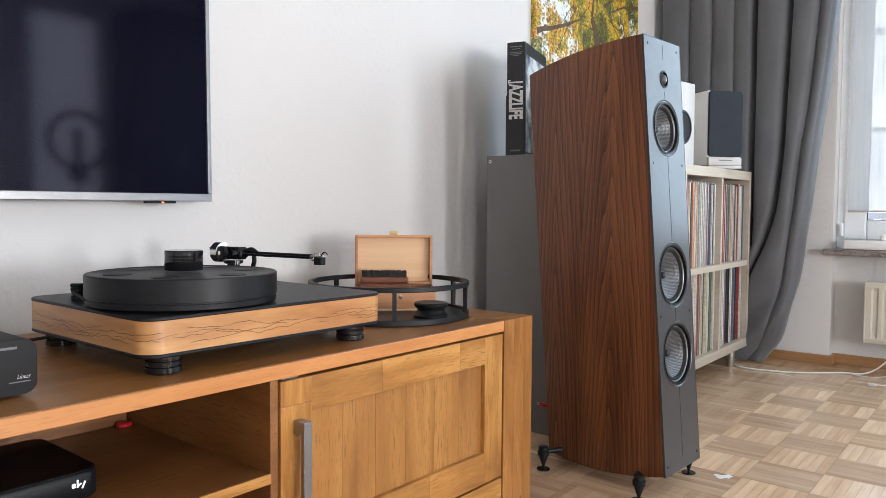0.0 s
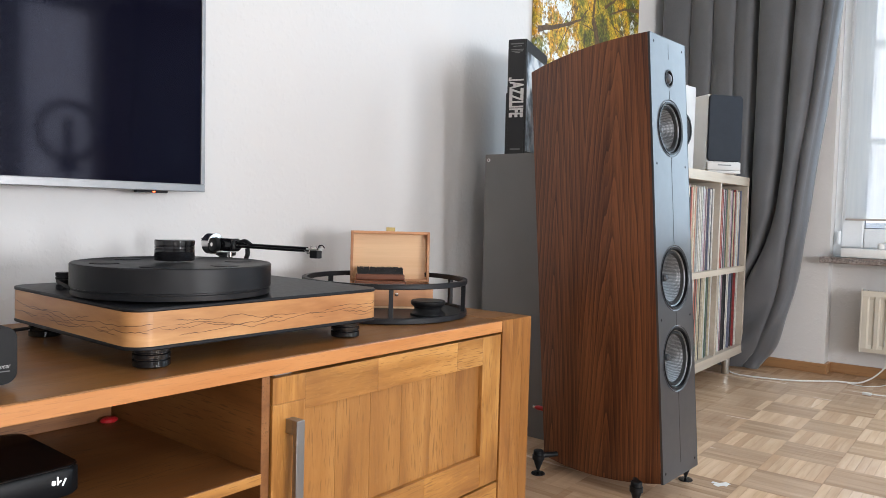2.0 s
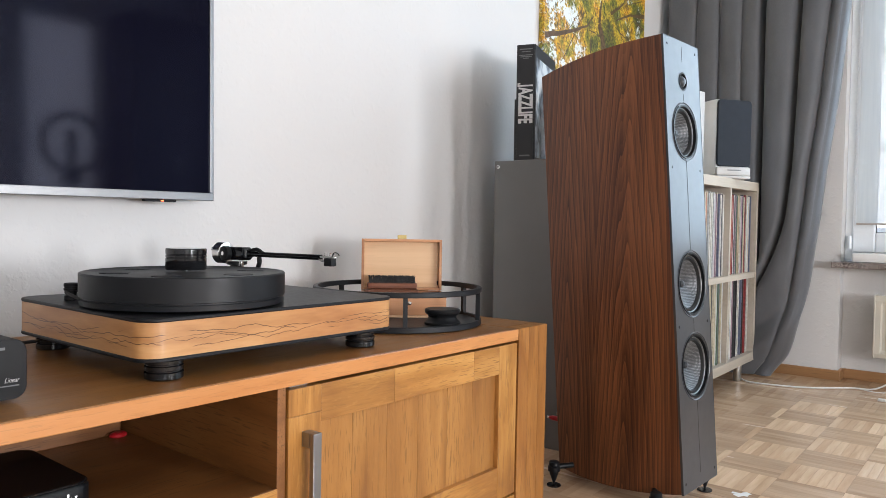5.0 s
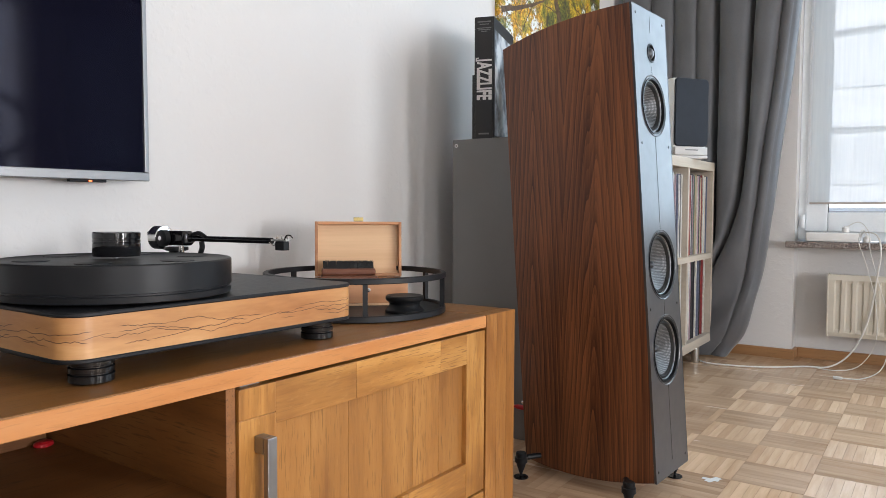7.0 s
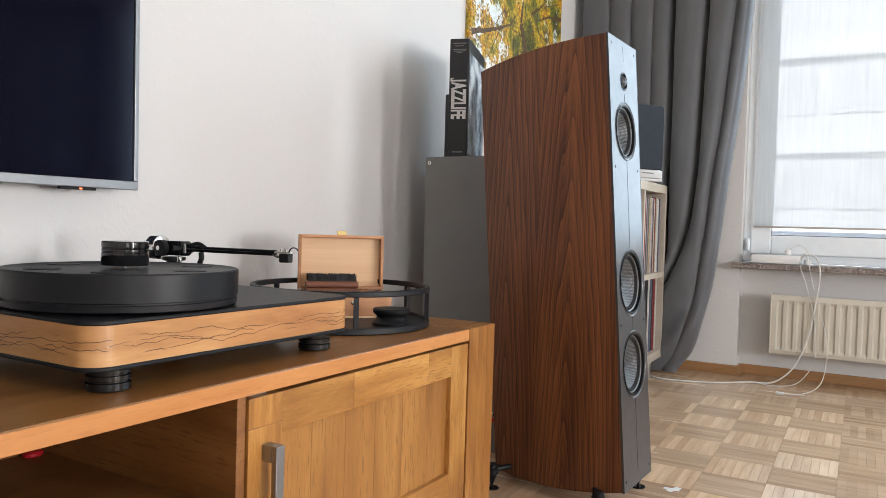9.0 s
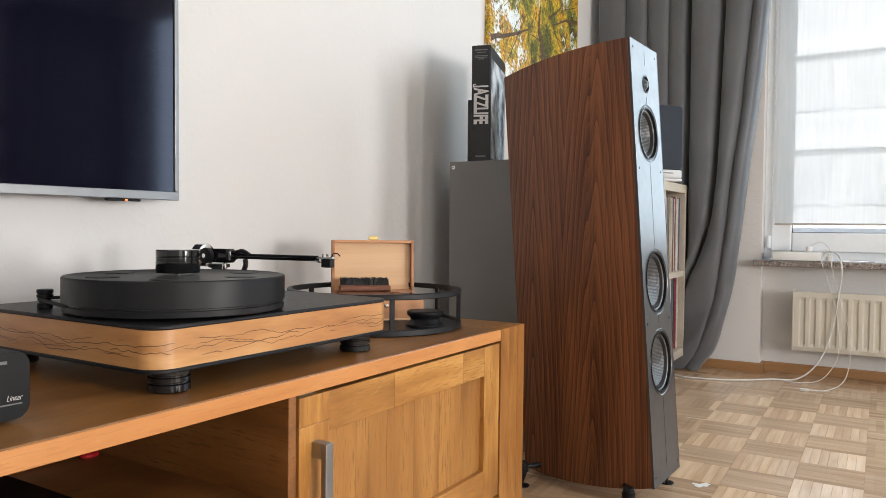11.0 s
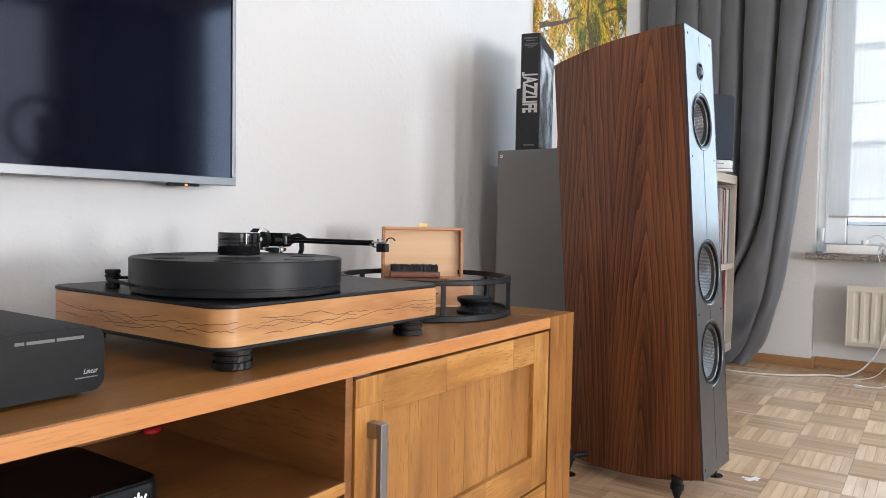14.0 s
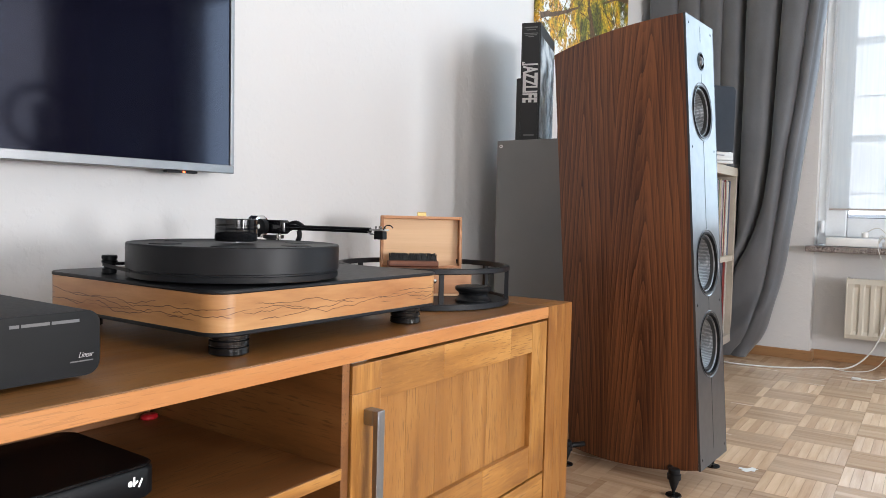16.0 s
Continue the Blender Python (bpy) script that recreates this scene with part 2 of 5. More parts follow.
def spalted():
    """Spalted maple: honey-coloured, with thin dark zone lines wandering along the length."""
    m, ns, ls, b = material("spalted_wood", 0.36)
    v = coords(ns, ls, (0.16, 0.16, 1.0), False)
    base = ramp(ns, ls, noise_tex(ns, ls, v, 26, 5, 0.62), [(0.3, (0.35, 0.150, 0.050)), (0.52, (0.52, 0.265, 0.102)), (0.72, (0.64, 0.370, 0.165))])
    tc, sep = ns.new("ShaderNodeTexCoord"), ns.new("ShaderNodeSeparateXYZ")
    ls.new(tc.outputs["Object"], sep.inputs[0])

    def zone_line(k, height, swing, scale, width, share):
        # one thin line along the length that wanders up and down, and now and then fades
        flat = coords(ns, ls, (1.0, 1.0, 0.0), False)
        flat.node.inputs["Location"].default_value = (k * 3.7, k * 1.9, k * 5.3)
        sway = math_op(ns, ls, "MULTIPLY", math_op(ns, ls, "ADD", noise_tex(ns, ls, flat, scale, 6, 0.54, 0.4), -0.5), swing)
        off = math_op(ns, ls, "ABSOLUTE", math_op(ns, ls, "SUBTRACT", sep.outputs[2], math_op(ns, ls, "ADD", sway, height)))
        keep = ramp(ns, ls, noise_tex(ns, ls, flat, 13.0, 2), [(share, (0, 0, 0)), (share + 0.05, (1, 1, 1))])
        off = math_op(ns, ls, "MULTIPLY", off, 100.0)
        return math_op(ns, ls, "MULTIPLY", ramp(ns, ls, off, [(width * 30, (1, 1, 1)), (width * 100, (0, 0, 0))]), keep)
    ink = zone_line(1, 0.058, 0.044, 7.0, 0.00062, 0.40)
    for k, height, swing, scale, width, share in ((2, 0.050, 0.060, 5.0, 0.00055, 0.44), (3, 0.047, 0.050, 8.0, 0.0007, 0.48), (4, 0.042, 0.040, 6.0, 0.00055, 0.50), (5, 0.054, 0.080, 4.0, 0.00055, 0.54)):
        ink = math_op(ns, ls, "MAXIMUM", ink, zone_line(k, height, swing, scale, width, share))
    c = blend(ns, ls, math_op(ns, ls, "MULTIPLY", ink, 0.95), base, (0.055, 0.017, 0.010))
    warm = ramp(ns, ls, noise_tex(ns, ls, coords(ns, ls, (0.4, 0.4, 1), False), 7, 2), [(0.35, (0.86, 0.74, 0.66)), (0.6, (1, 1, 1))])
    c = blend(ns, ls, 1.0, c, warm, "MULTIPLY")
    ls.new(c, b.inputs["Base Color"])
    b.inputs["Coat Weight"].default_value, b.inputs["Coat Roughness"].default_value = 0.25, 0.2
    return m


SPALTED = spalted()


def plaster(name, color):
    """Painted wall over roughcast: soft pimples, trowel marks and faint soiling."""
    m, ns, ls, b = material(name, 0.78, spec=0.3)
    v = coords(ns, ls, jitter=False)
    tone = noise_tex(ns, ls, v, 1.4, 4)
    c = ramp(ns, ls, tone, [(0.3, tuple(x * 0.965 for x in color)), (0.7, color)])
    ls.new(c, b.inputs["Base Color"])
    pim = ramp(ns, ls, noise_tex(ns, ls, v, 55, 3, 0.5), [(0.5, (0, 0, 0)), (0.72, (1, 1, 1))])
    wave = noise_tex(ns, ls, v, 9, 3)
    h = math_op(ns, ls, "ADD", math_op(ns, ls, "MULTIPLY", pim, 0.5), wave)
    bump(ns, ls, b, h, 0.26, 0.004)
    return m


WALL = plaster("wall_plaster", (0.690, 0.678, 0.668))
CEIL = plaster("ceiling_paint", (0.72, 0.71, 0.69))


def fabric(name, color, rough=0.85):
    m, ns, ls, b = material(name, rough, spec=0.25)
    v = coords(ns, ls, jitter=False)
    big = noise_tex(ns, ls, v, 5, 3)
    weave = noise_tex(ns, ls, coords(ns, ls, (1, 1, 0.2), False), 700, 2)
    c = ramp(ns, ls, big, [(0.3, tuple(x * 0.88 for x in color)), (0.7, tuple(x * 1.08 for x in color))])
    c = blend(ns, ls, 1.0, c, ramp(ns, ls, weave, [(0.3, (0.82, 0.82, 0.82)), (0.7, (1, 1, 1))]), "MULTIPLY")
    ls.new(c, b.inputs["Base Color"])
    bump(ns, ls, b, weave, 0.15, 0.0008)
    b.inputs["Sheen Weight"].default_value = 0.25
    return m


CURTAIN = fabric("curtain_satin", (0.118, 0.120, 0.128), 0.52)


def parquet():
    m, ns, ls, b = material("parquet_oak", 0.30)
    oi = ns.new("ShaderNodeObjectInfo")
    geo = ns.new("ShaderNodeNewGeometry")
    pick = math_op(ns, ls, "FRACT", math_op(ns, ls, "ADD", oi.outputs["Random"], geo.outputs["Random Per Island"]))
    v = coords(ns, ls, (0.10, 1, 1))
    g = noise_tex(ns, ls, v, 70, 5, 0.65)
    low = noise_tex(ns, ls, v, 12, 3, 0.5)
    s = math_op(ns, ls, "ADD", math_op(ns, ls, "MULTIPLY", g, 0.55), math_op(ns, ls, "MULTIPLY", low, 0.45))
    c = ramp(ns, ls, s, [(0.30, (0.50, 0.33, 0.205)), (0.55, (0.67, 0.48, 0.33)), (0.75, (0.76, 0.58, 0.42))])
    c = blend(ns, ls, 1.0, c, ramp(ns, ls, pick, [(0.0, (0.80, 0.74, 0.68)), (0.35, (0.95, 0.93, 0.90)), (0.7, (1.0, 0.99, 0.96)), (1.0, (1.1, 1.1, 1.08))]), "MULTIPLY")
    ls.new(c, b.inputs["Base Color"])
    ls.new(math_op(ns, ls, "MULTIPLY_ADD", low, 0.18), b.inputs["Roughness"])
    b.inputs["Roughness"].links[0].from_node.inputs[2].default_value = 0.15
    bump(ns, ls, b, g, 0.10, 0.0006)
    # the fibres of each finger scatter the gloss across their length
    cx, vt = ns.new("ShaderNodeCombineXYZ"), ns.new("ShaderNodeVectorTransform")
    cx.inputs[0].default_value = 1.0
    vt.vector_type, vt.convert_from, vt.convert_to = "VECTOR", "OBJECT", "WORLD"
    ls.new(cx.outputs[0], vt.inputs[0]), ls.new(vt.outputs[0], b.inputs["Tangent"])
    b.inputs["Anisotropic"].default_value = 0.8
    # squares' sheen by grain direction is put into the base colour: paler along y
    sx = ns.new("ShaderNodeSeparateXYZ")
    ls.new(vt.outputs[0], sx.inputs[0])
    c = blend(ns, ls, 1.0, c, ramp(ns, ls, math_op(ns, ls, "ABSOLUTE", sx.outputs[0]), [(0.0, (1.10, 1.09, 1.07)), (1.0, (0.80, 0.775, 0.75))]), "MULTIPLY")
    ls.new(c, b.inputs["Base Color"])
    return m


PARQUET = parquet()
JOINT = plain("floor_joint", (0.27, 0.175, 0.105), 0.7)


def granite():
    m, ns, ls, b = material("granite", 0.22)
    v = coords(ns, ls, jitter=False)
    vo = ns.new("ShaderNodeTexVoronoi")
    vo.inputs["Scale"].default_value = 300
    ls.new(v, vo.inputs["Vector"])
    sep = ns.new("ShaderNodeSeparateColor")
    ls.new(vo.outputs["Color"], sep.inputs[0])
    c = ramp(ns, ls, sep.outputs[0], [(0.0, (0.05, 0.045, 0.045)), (0.3, (0.19, 0.15, 0.13)), (0.55, (0.28, 0.23, 0.21)), (0.8, (0.40, 0.36, 0.34))], "CONSTANT")
    ls.new(c, b.inputs["Base Color"])
    return m


GRANITE = granite()
BLACK_SATIN = plain("black_satin", (0.007, 0.0074, 0.0085), 0.42, vary=0.1, bumpy=0.02, spec=0.2)
BLACK_PLATTER = plain("black_acetal", (0.0085, 0.0092, 0.0110), 0.40, vary=0.06, scale=6, bumpy=0.02, spec=0.26)
BLACK_GLOSS = plain("black_gloss", (0.008, 0.008, 0.009), 0.09, vary=0.05, bumpy=0.0)
BLACK_TOP = plain("black_plate", (0.0095, 0.0100, 0.0120), 0.46, vary=0.06, scale=8, bumpy=0.03, spec=0.28)
BLACK_PLASTIC = plain("black_plastic", (0.009, 0.0095, 0.011), 0.5, bumpy=0.1, spec=0.2)
RUBBER = plain("rubber", (0.012, 0.012, 0.012), 0.8)
BAFFLE = plain("grey_baffle_lacquer", (0.026, 0.029, 0.035), 0.34, vary=0.02, scale=3, bumpy=0.0, spec=0.62)
BAFFLE.node_tree.nodes["Principled BSDF"].inputs["Coat Weight"].default_value = 0.22
BAFFLE.node_tree.nodes["Principled BSDF"].inputs["Coat Roughness"].default_value = 0.16
CHROME = plain("chrome", (0.72, 0.72, 0.72), 0.10, 1.0, vary=0.05, bumpy=0.0)
ALU = plain("brushed_aluminium", (0.52, 0.52, 0.51), 0.34, 1.0, vary=0.06, bumpy=0.05)
STEEL = plain("handle_steel", (0.31, 0.31, 0.31), 0.38, 1.0, vary=0.06, bumpy=0.06)
TVFRAME = plain("tv_frame_silver", (0.27, 0.27, 0.275), 0.40, 0.85, vary=0.05, bumpy=0.04)
SCREEN = plain("tv_screen_glass", (0.0035, 0.0035, 0.0095), 0.05, vary=0.02, bumpy=0.0, spec=0.30)
SCREEN.node_tree.nodes["Principled BSDF"].inputs["Specular Tint"].default_value = (0.78, 0.80, 1.0, 1.0)
BRASS = plain("brass", (0.40, 0.30, 0.12), 0.36, 1.0)
WHITE = plain("white_paint", (0.78, 0.78, 0.77), 0.35, vary=0.03, bumpy=0.02)
WHITE_PVC = plain("white_window_frame", (0.86, 0.91, 0.95), 0.28, vary=0.03, bumpy=0.01)
CABLE_WHITE = plain("white_cable", (0.66, 0.65, 0.62), 0.45)
RAD = plain("radiator_enamel", (0.56, 0.52, 0.44), 0.32, vary=0.03, bumpy=0.02)
GREYCAB = plain("grey_cabinet", (0.160, 0.156, 0.150), 0.5, vary=0.05, scale=7, bumpy=0.06)
SHELFWOOD = wood("shelf_ash", (0.42, 0.37, 0.31), (0.53, 0.475, 0.405), (0.60, 0.545, 0.475), "y", 0.45, 6, 60, 0.6, pores=0.2)
CREAM = plain("cream_cabinet", (0.50, 0.475, 0.45), 0.35, vary=0.03, bumpy=0.02)
GRILLE = plain("dark_blue_grille_cloth", (0.014, 0.018, 0.026), 0.85, vary=0.1, scale=40, bumpy=0.3)
RED = plain("red_plastic", (0.42, 0.012, 0.018), 0.3)
PAPER = plain("paper_edge", (0.74, 0.71, 0.65), 0.8, vary=0.08, scale=60)
INK = plain("white_print", (0.62, 0.60, 0.59), 0.6, vary=0.05)
GREYINK = plain("grey_print", (0.15, 0.15, 0.15), 0.6, vary=0.05)
TAPE = plain("white_tape", (0.78, 0.77, 0.74), 0.5)
BRISTLE = plain("black_bristles", (0.010, 0.010, 0.011), 0.6, vary=0.4, scale=300)
FACADE = plain("white_render", (0.76, 0.79, 0.81), 0.8, scale=0.7)
FAR_GLASS = plain("far_windows", (0.66, 0.70, 0.73), 0.4, scale=1.5)
ASPHALT = plain("asphalt", (0.10, 0.10, 0.10), 0.9, scale=3)


def weave():
    """Woven cone: fine slanted bright threads over dark grey."""
    m, ns, ls, b = material("woven_cone", 0.35)
    v = coords(ns, ls, jitter=False)
    def wv(ax, sc):
        w = ns.new("ShaderNodeTexWave")
        w.bands_direction = ax
        w.inputs["Scale"].default_value, w.inputs["Distortion"].default_value = sc, 0.6
        ls.new(v, w.inputs["Vector"])
        return w.outputs["Fac"]
    f = math_op(ns, ls, "MULTIPLY", wv("Y", 95), wv("Z", 95))
    c = ramp(ns, ls, f, [(0.15, (0.035, 0.036, 0.038)), (0.75, (0.19, 0.195, 0.20))])
    ls.new(c, b.inputs["Base Color"])
    bump(ns, ls, b, f, 0.3, 0.0006)
    b.inputs["Metallic"].default_value = 0.3
    return m


CONE = weave()


def glass():
    m, ns, ls, b = material("window_glass", 0.0)
    out = ns["Material Output"]
    tr, gl, mx, fr = ns.new("ShaderNodeBsdfTransparent"), ns.new("ShaderNodeBsdfGlossy"), ns.new("ShaderNodeMixShader"), ns.new("ShaderNodeFresnel")
    gl.inputs["Roughness"].default_value = 0.01
    fr.inputs["IOR"].default_value = 1.45
    ls.new(fr.outputs[0], mx.inputs[0]), ls.new(tr.outputs[0], mx.inputs[1]), ls.new(gl.outputs[0], mx.inputs[2])
    ls.new(mx.outputs[0], out.inputs[0])
    return m


GLASS = glass()


def sheer():
    """Sheer blind cloth: half of the light passes straight, the rest is scattered."""
    m, ns, ls, b = material("sheer_cloth", 0.9)
    out = ns["Material Output"]
    tr, tl, df = ns.new("ShaderNodeBsdfTransparent"), ns.new("ShaderNodeBsdfTranslucent"), ns.new("ShaderNodeBsdfDiffuse")
    v = coords(ns, ls, (1, 1, 0.05), False)
    c = ramp(ns, ls, noise_tex(ns, ls, v, 90, 3), [(0.3, (0.80, 0.85, 0.88)), (0.7, (0.88, 0.92, 0.94))])
    ls.new(c, tl.inputs[0]), ls.new(c, df.inputs[0])
    a, q = ns.new("ShaderNodeMixShader"), ns.new("ShaderNodeMixShader")
    a.inputs[0].default_value, q.inputs[0].default_value = 0.25, 0.78
    ls.new(tl.outputs[0], a.inputs[1]), ls.new(df.outputs[0], a.inputs[2])
    ls.new(tr.outputs[0], q.inputs[1]), ls.new(a.outputs[0], q.inputs[2])
    ls.new(q.outputs[0], out.inputs[0])
    return m


SHEER = sheer()


def sleeves():
    """Record spines: every sleeve has its own faded colour."""
    m, ns, ls, b = material("record_sleeve", 0.5)
    oi = ns.new("ShaderNodeObjectInfo")
    cols = [(0.62, 0.60, 0.55), (0.10, 0.10, 0.11), (0.70, 0.68, 0.62), (0.30, 0.05, 0.05), (0.55, 0.57, 0.58), (0.10, 0.16, 0.11), (0.72, 0.70, 0.66), (0.46, 0.36, 0.24),
            (0.16, 0.18, 0.26), (0.66, 0.60, 0.48), (0.52, 0.20, 0.15), (0.60, 0.62, 0.62), (0.05, 0.05, 0.055), (0.68, 0.66, 0.60), (0.44, 0.30, 0.36), (0.56, 0.50, 0.36)]
    c = ramp(ns, ls, oi.outputs["Random"], [(i / 16, k) for i, k in enumerate(cols)], "CONSTANT")
    sc = noise_tex(ns, ls, coords(ns, ls, (1, 1, 0.5)), 60, 3)
    c = blend(ns, ls, 1.0, c, ramp(ns, ls, sc, [(0.35, (0.72, 0.71, 0.70)), (0.6, (1, 1, 1))]), "MULTIPLY")
    ls.new(c, b.inputs["Base Color"])
    return m


SLEEVE = sleeves()


def forest_print():
    """Canvas print: yellow and green autumn leaves in ragged clumps, dark hollows, and white sky between the crowns."""
    m, ns, ls, b = material("forest_print", 0.55)
    v = coords(ns, ls, jitter=False)
    hue = noise_tex(ns, ls, v, 8, 3, 0.6)
    leaf = ramp(ns, ls, hue, [(0.32, (0.055, 0.062, 0.012)), (0.42, (0.20, 0.19, 0.02)), (0.50, (0.60, 0.40, 0.03)), (0.58, (0.62, 0.30, 0.02)), (0.68, (0.20, 0.21, 0.03))])
    spot = noise_tex(ns, ls, v, 95, 4, 0.7)
    c = blend(ns, ls, 1.0, leaf, ramp(ns, ls, spot, [(0.36, (0.16, 0.15, 0.10)), (0.52, (0.85, 0.85, 0.80)), (0.66, (1.5, 1.45, 1.2))]), "MULTIPLY")
    hollow = math_op(ns, ls, "ADD", math_op(ns, ls, "MULTIPLY", noise_tex(ns, ls, v, 11, 3), 0.6), math_op(ns, ls, "MULTIPLY", noise_tex(ns, ls, v, 60, 4, 0.7), 0.4))
    c = blend(ns, ls, ramp(ns, ls, hollow, [(0.40, (0.85, 0.85, 0.85)), (0.47, (0, 0, 0))]), c, (0.035, 0.028, 0.016))
    gap = math_op(ns, ls, "ADD", math_op(ns, ls, "MULTIPLY", noise_tex(ns, ls, v, 6.5, 2), 0.55), math_op(ns, ls, "MULTIPLY", noise_tex(ns, ls, v, 48, 5, 0.75), 0.45))
    c = blend(ns, ls, ramp(ns, ls, gap, [(0.545, (0, 0, 0)), (0.585, (1, 1, 1))]), c, (0.72, 0.77, 0.78))
    ls.new(c, b.inputs["Base Color"])
    bump(ns, ls, b, noise_tex(ns, ls, v, 900, 1), 0.2, 0.0005)
    return m


FOREST = forest_print()


# ---- building blocks ----
BASE = {}


def thing(name, m, label, category, group="", kind=""):
    """An Empty at the base of a thing; its parts are built in its own axes."""
    ob = new(name)
    ob.empty_display_size = 0.05
    ob.matrix_world = m
    BASE[ob] = m.copy()
    return tagged(ob, label, category, group, kind)


def part(name, bm, mat, parent=None, label="", smooth=False, at_world=False):
    """Links a bmesh as one mesh object under a thing or a part."""
    root = parent
    while root is not None and root.parent is not None:
        root = root.parent
    if at_world and root in BASE:
        bm.transform(BASE[root].inverted())
    bmesh.ops.recalc_face_normals(bm, faces=bm.faces[:])
    me = bpy.data.meshes.new(name)
    bm.to_mesh(me)
    bm.free()
    me.materials.append(mat)
    if smooth:
        me.shade_smooth()
        me.set_sharp_from_angle(angle=radians(35))
    ob = new(name, me)
    ob.parent = parent
    return ob


def solo(name, bm, mat, label, category, kind="", smooth=False, group=""):
    return tagged(part(name, bm, mat, None, "", smooth), label, category, group, kind)


def box(x0, x1, y0, y1, z0, z1, bevel=0.0, bm=None, segs=2):
    bm = bm or bmesh.new()
    r = bmesh.ops.create_cube(bm, size=1.0, matrix=Matrix.LocRotScale(((x0 + x1) / 2, (y0 + y1) / 2, (z0 + z1) / 2), None, (x1 - x0, y1 - y0, z1 - z0)))
    if bevel:
        es = list({e for v in r["verts"] for e in v.link_edges})
        bmesh.ops.bevel(bm, geom=es, offset=bevel, segments=segs, profile=0.5, affect="EDGES")
    return bm


def lathe(profile, segs=48, m=None, bm=None, caps=(True, True)):
    """A turned body from (radius, height) pairs; caps: whether its first and last ring are closed."""
    bm = bm or bmesh.new()
    rings = []
    for r, z in profile:
        rings.append([bm.verts.new((m or Matrix()) @ Vector((r * math.cos(2 * math.pi * i / segs), r * math.sin(2 * math.pi * i / segs), z))) for i in range(segs)])
    for a, b in zip(rings, rings[1:]):
        for i in range(segs):
            bm.faces.new((a[i], a[(i + 1) % segs], b[(i + 1) % segs], b[i]))
    if profile[0] != profile[-1]:
        for closed, ring in zip(caps, (rings[0][::-1], rings[-1])):
            if closed:
                bm.faces.new(ring)
    else:
        bmesh.ops.remove_doubles(bm, verts=bm.verts[:], dist=1e-6)
    return bm


def tube(points, r, segs=8, bm=None, fine=6):
    """A cable or rod of radius r along a smooth curve through the points."""
    bm = bm or bmesh.new()
    ps = [Vector(p) for p in points]
    path = []
    for i in range(len(ps) - 1):
        p0, p1, p2, p3 = ps[max(i - 1, 0)], ps[i], ps[i + 1], ps[min(i + 2, len(ps) - 1)]
        n = fine if len(ps) > 2 else 1
        for k in range(n):
            t = k / n
            path.append(0.5 * ((2 * p1) + (p2 - p0) * t + (2 * p0 - 5 * p1 + 4 * p2 - p3) * t * t + (3 * p1 - p0 - 3 * p2 + p3) * t ** 3))
    path.append(ps[-1])
    rings, up = [], Vector((0.13, 0.21, 1)).normalized()
    for i, p in enumerate(path):
        d = (path[min(i + 1, len(path) - 1)] - path[max(i - 1, 0)]).normalized()
        s = d.cross(up)
        if s.length < 0.1:
            s = d.cross(Vector((1, 0, 0)))
        s.normalize()
        u = s.cross(d)
        rings.append([bm.verts.new(p + r * (math.cos(a) * s + math.sin(a) * u)) for a in [2 * math.pi * j / segs for j in range(segs)]])
    for a, b in zip(rings, rings[1:]):
        for j in range(segs):
            bm.faces.new((a[j], a[(j + 1) % segs], b[(j + 1) % segs], b[j]))
    bm.faces.new(rings[0][::-1]), bm.faces.new(rings[-1])
    return bm


def outline(w, h, r, n=6):
    """A rectangle w x h round the origin, with rounded corners."""
    pts = []
    for cx, cy, a0 in ((w / 2 - r, h / 2 - r, 0), (-w / 2 + r, h / 2 - r, 90), (-w / 2 + r, -h / 2 + r, 180), (w / 2 - r, -h / 2 + r, 270)):
        pts += [(cx + r * math.cos(radians(a0 + 90 * k / n)), cy + r * math.sin(radians(a0 + 90 * k / n))) for k in range(n + 1)]
    return pts


def slab(pts, z0, z1, m=None, edge=0.0, bm=None):
    """An outline in the xy plane raised from z0 to z1, with softened rims."""
    bm = bm or bmesh.new()
    m = m or Matrix()
    cx, cy = sum(p[0] for p in pts) / len(pts), sum(p[1] for p in pts) / len(pts)
    levels = [(z0, edge), (z0 + edge, 0), (z1 - edge, 0), (z1, edge)] if edge else [(z0, 0), (z1, 0)]
    rings = []
    for z, inset in levels:
        ring = []
        for x, y in pts:
            d = math.hypot(x - cx, y - cy)
            k = 1 - inset / d if d else 1
            ring.append(bm.verts.new(m @ Vector((cx + (x - cx) * k, cy + (y - cy) * k, z))))
        rings.append(ring)
    n = len(pts)
    for a, b in zip(rings, rings[1:]):
        for i in range(n):
            bm.faces.new((a[i], a[(i + 1) % n], b[(i + 1) % n], b[i]))
    bm.faces.new(rings[0][::-1]), bm.faces.new(rings[-1])
    return bm


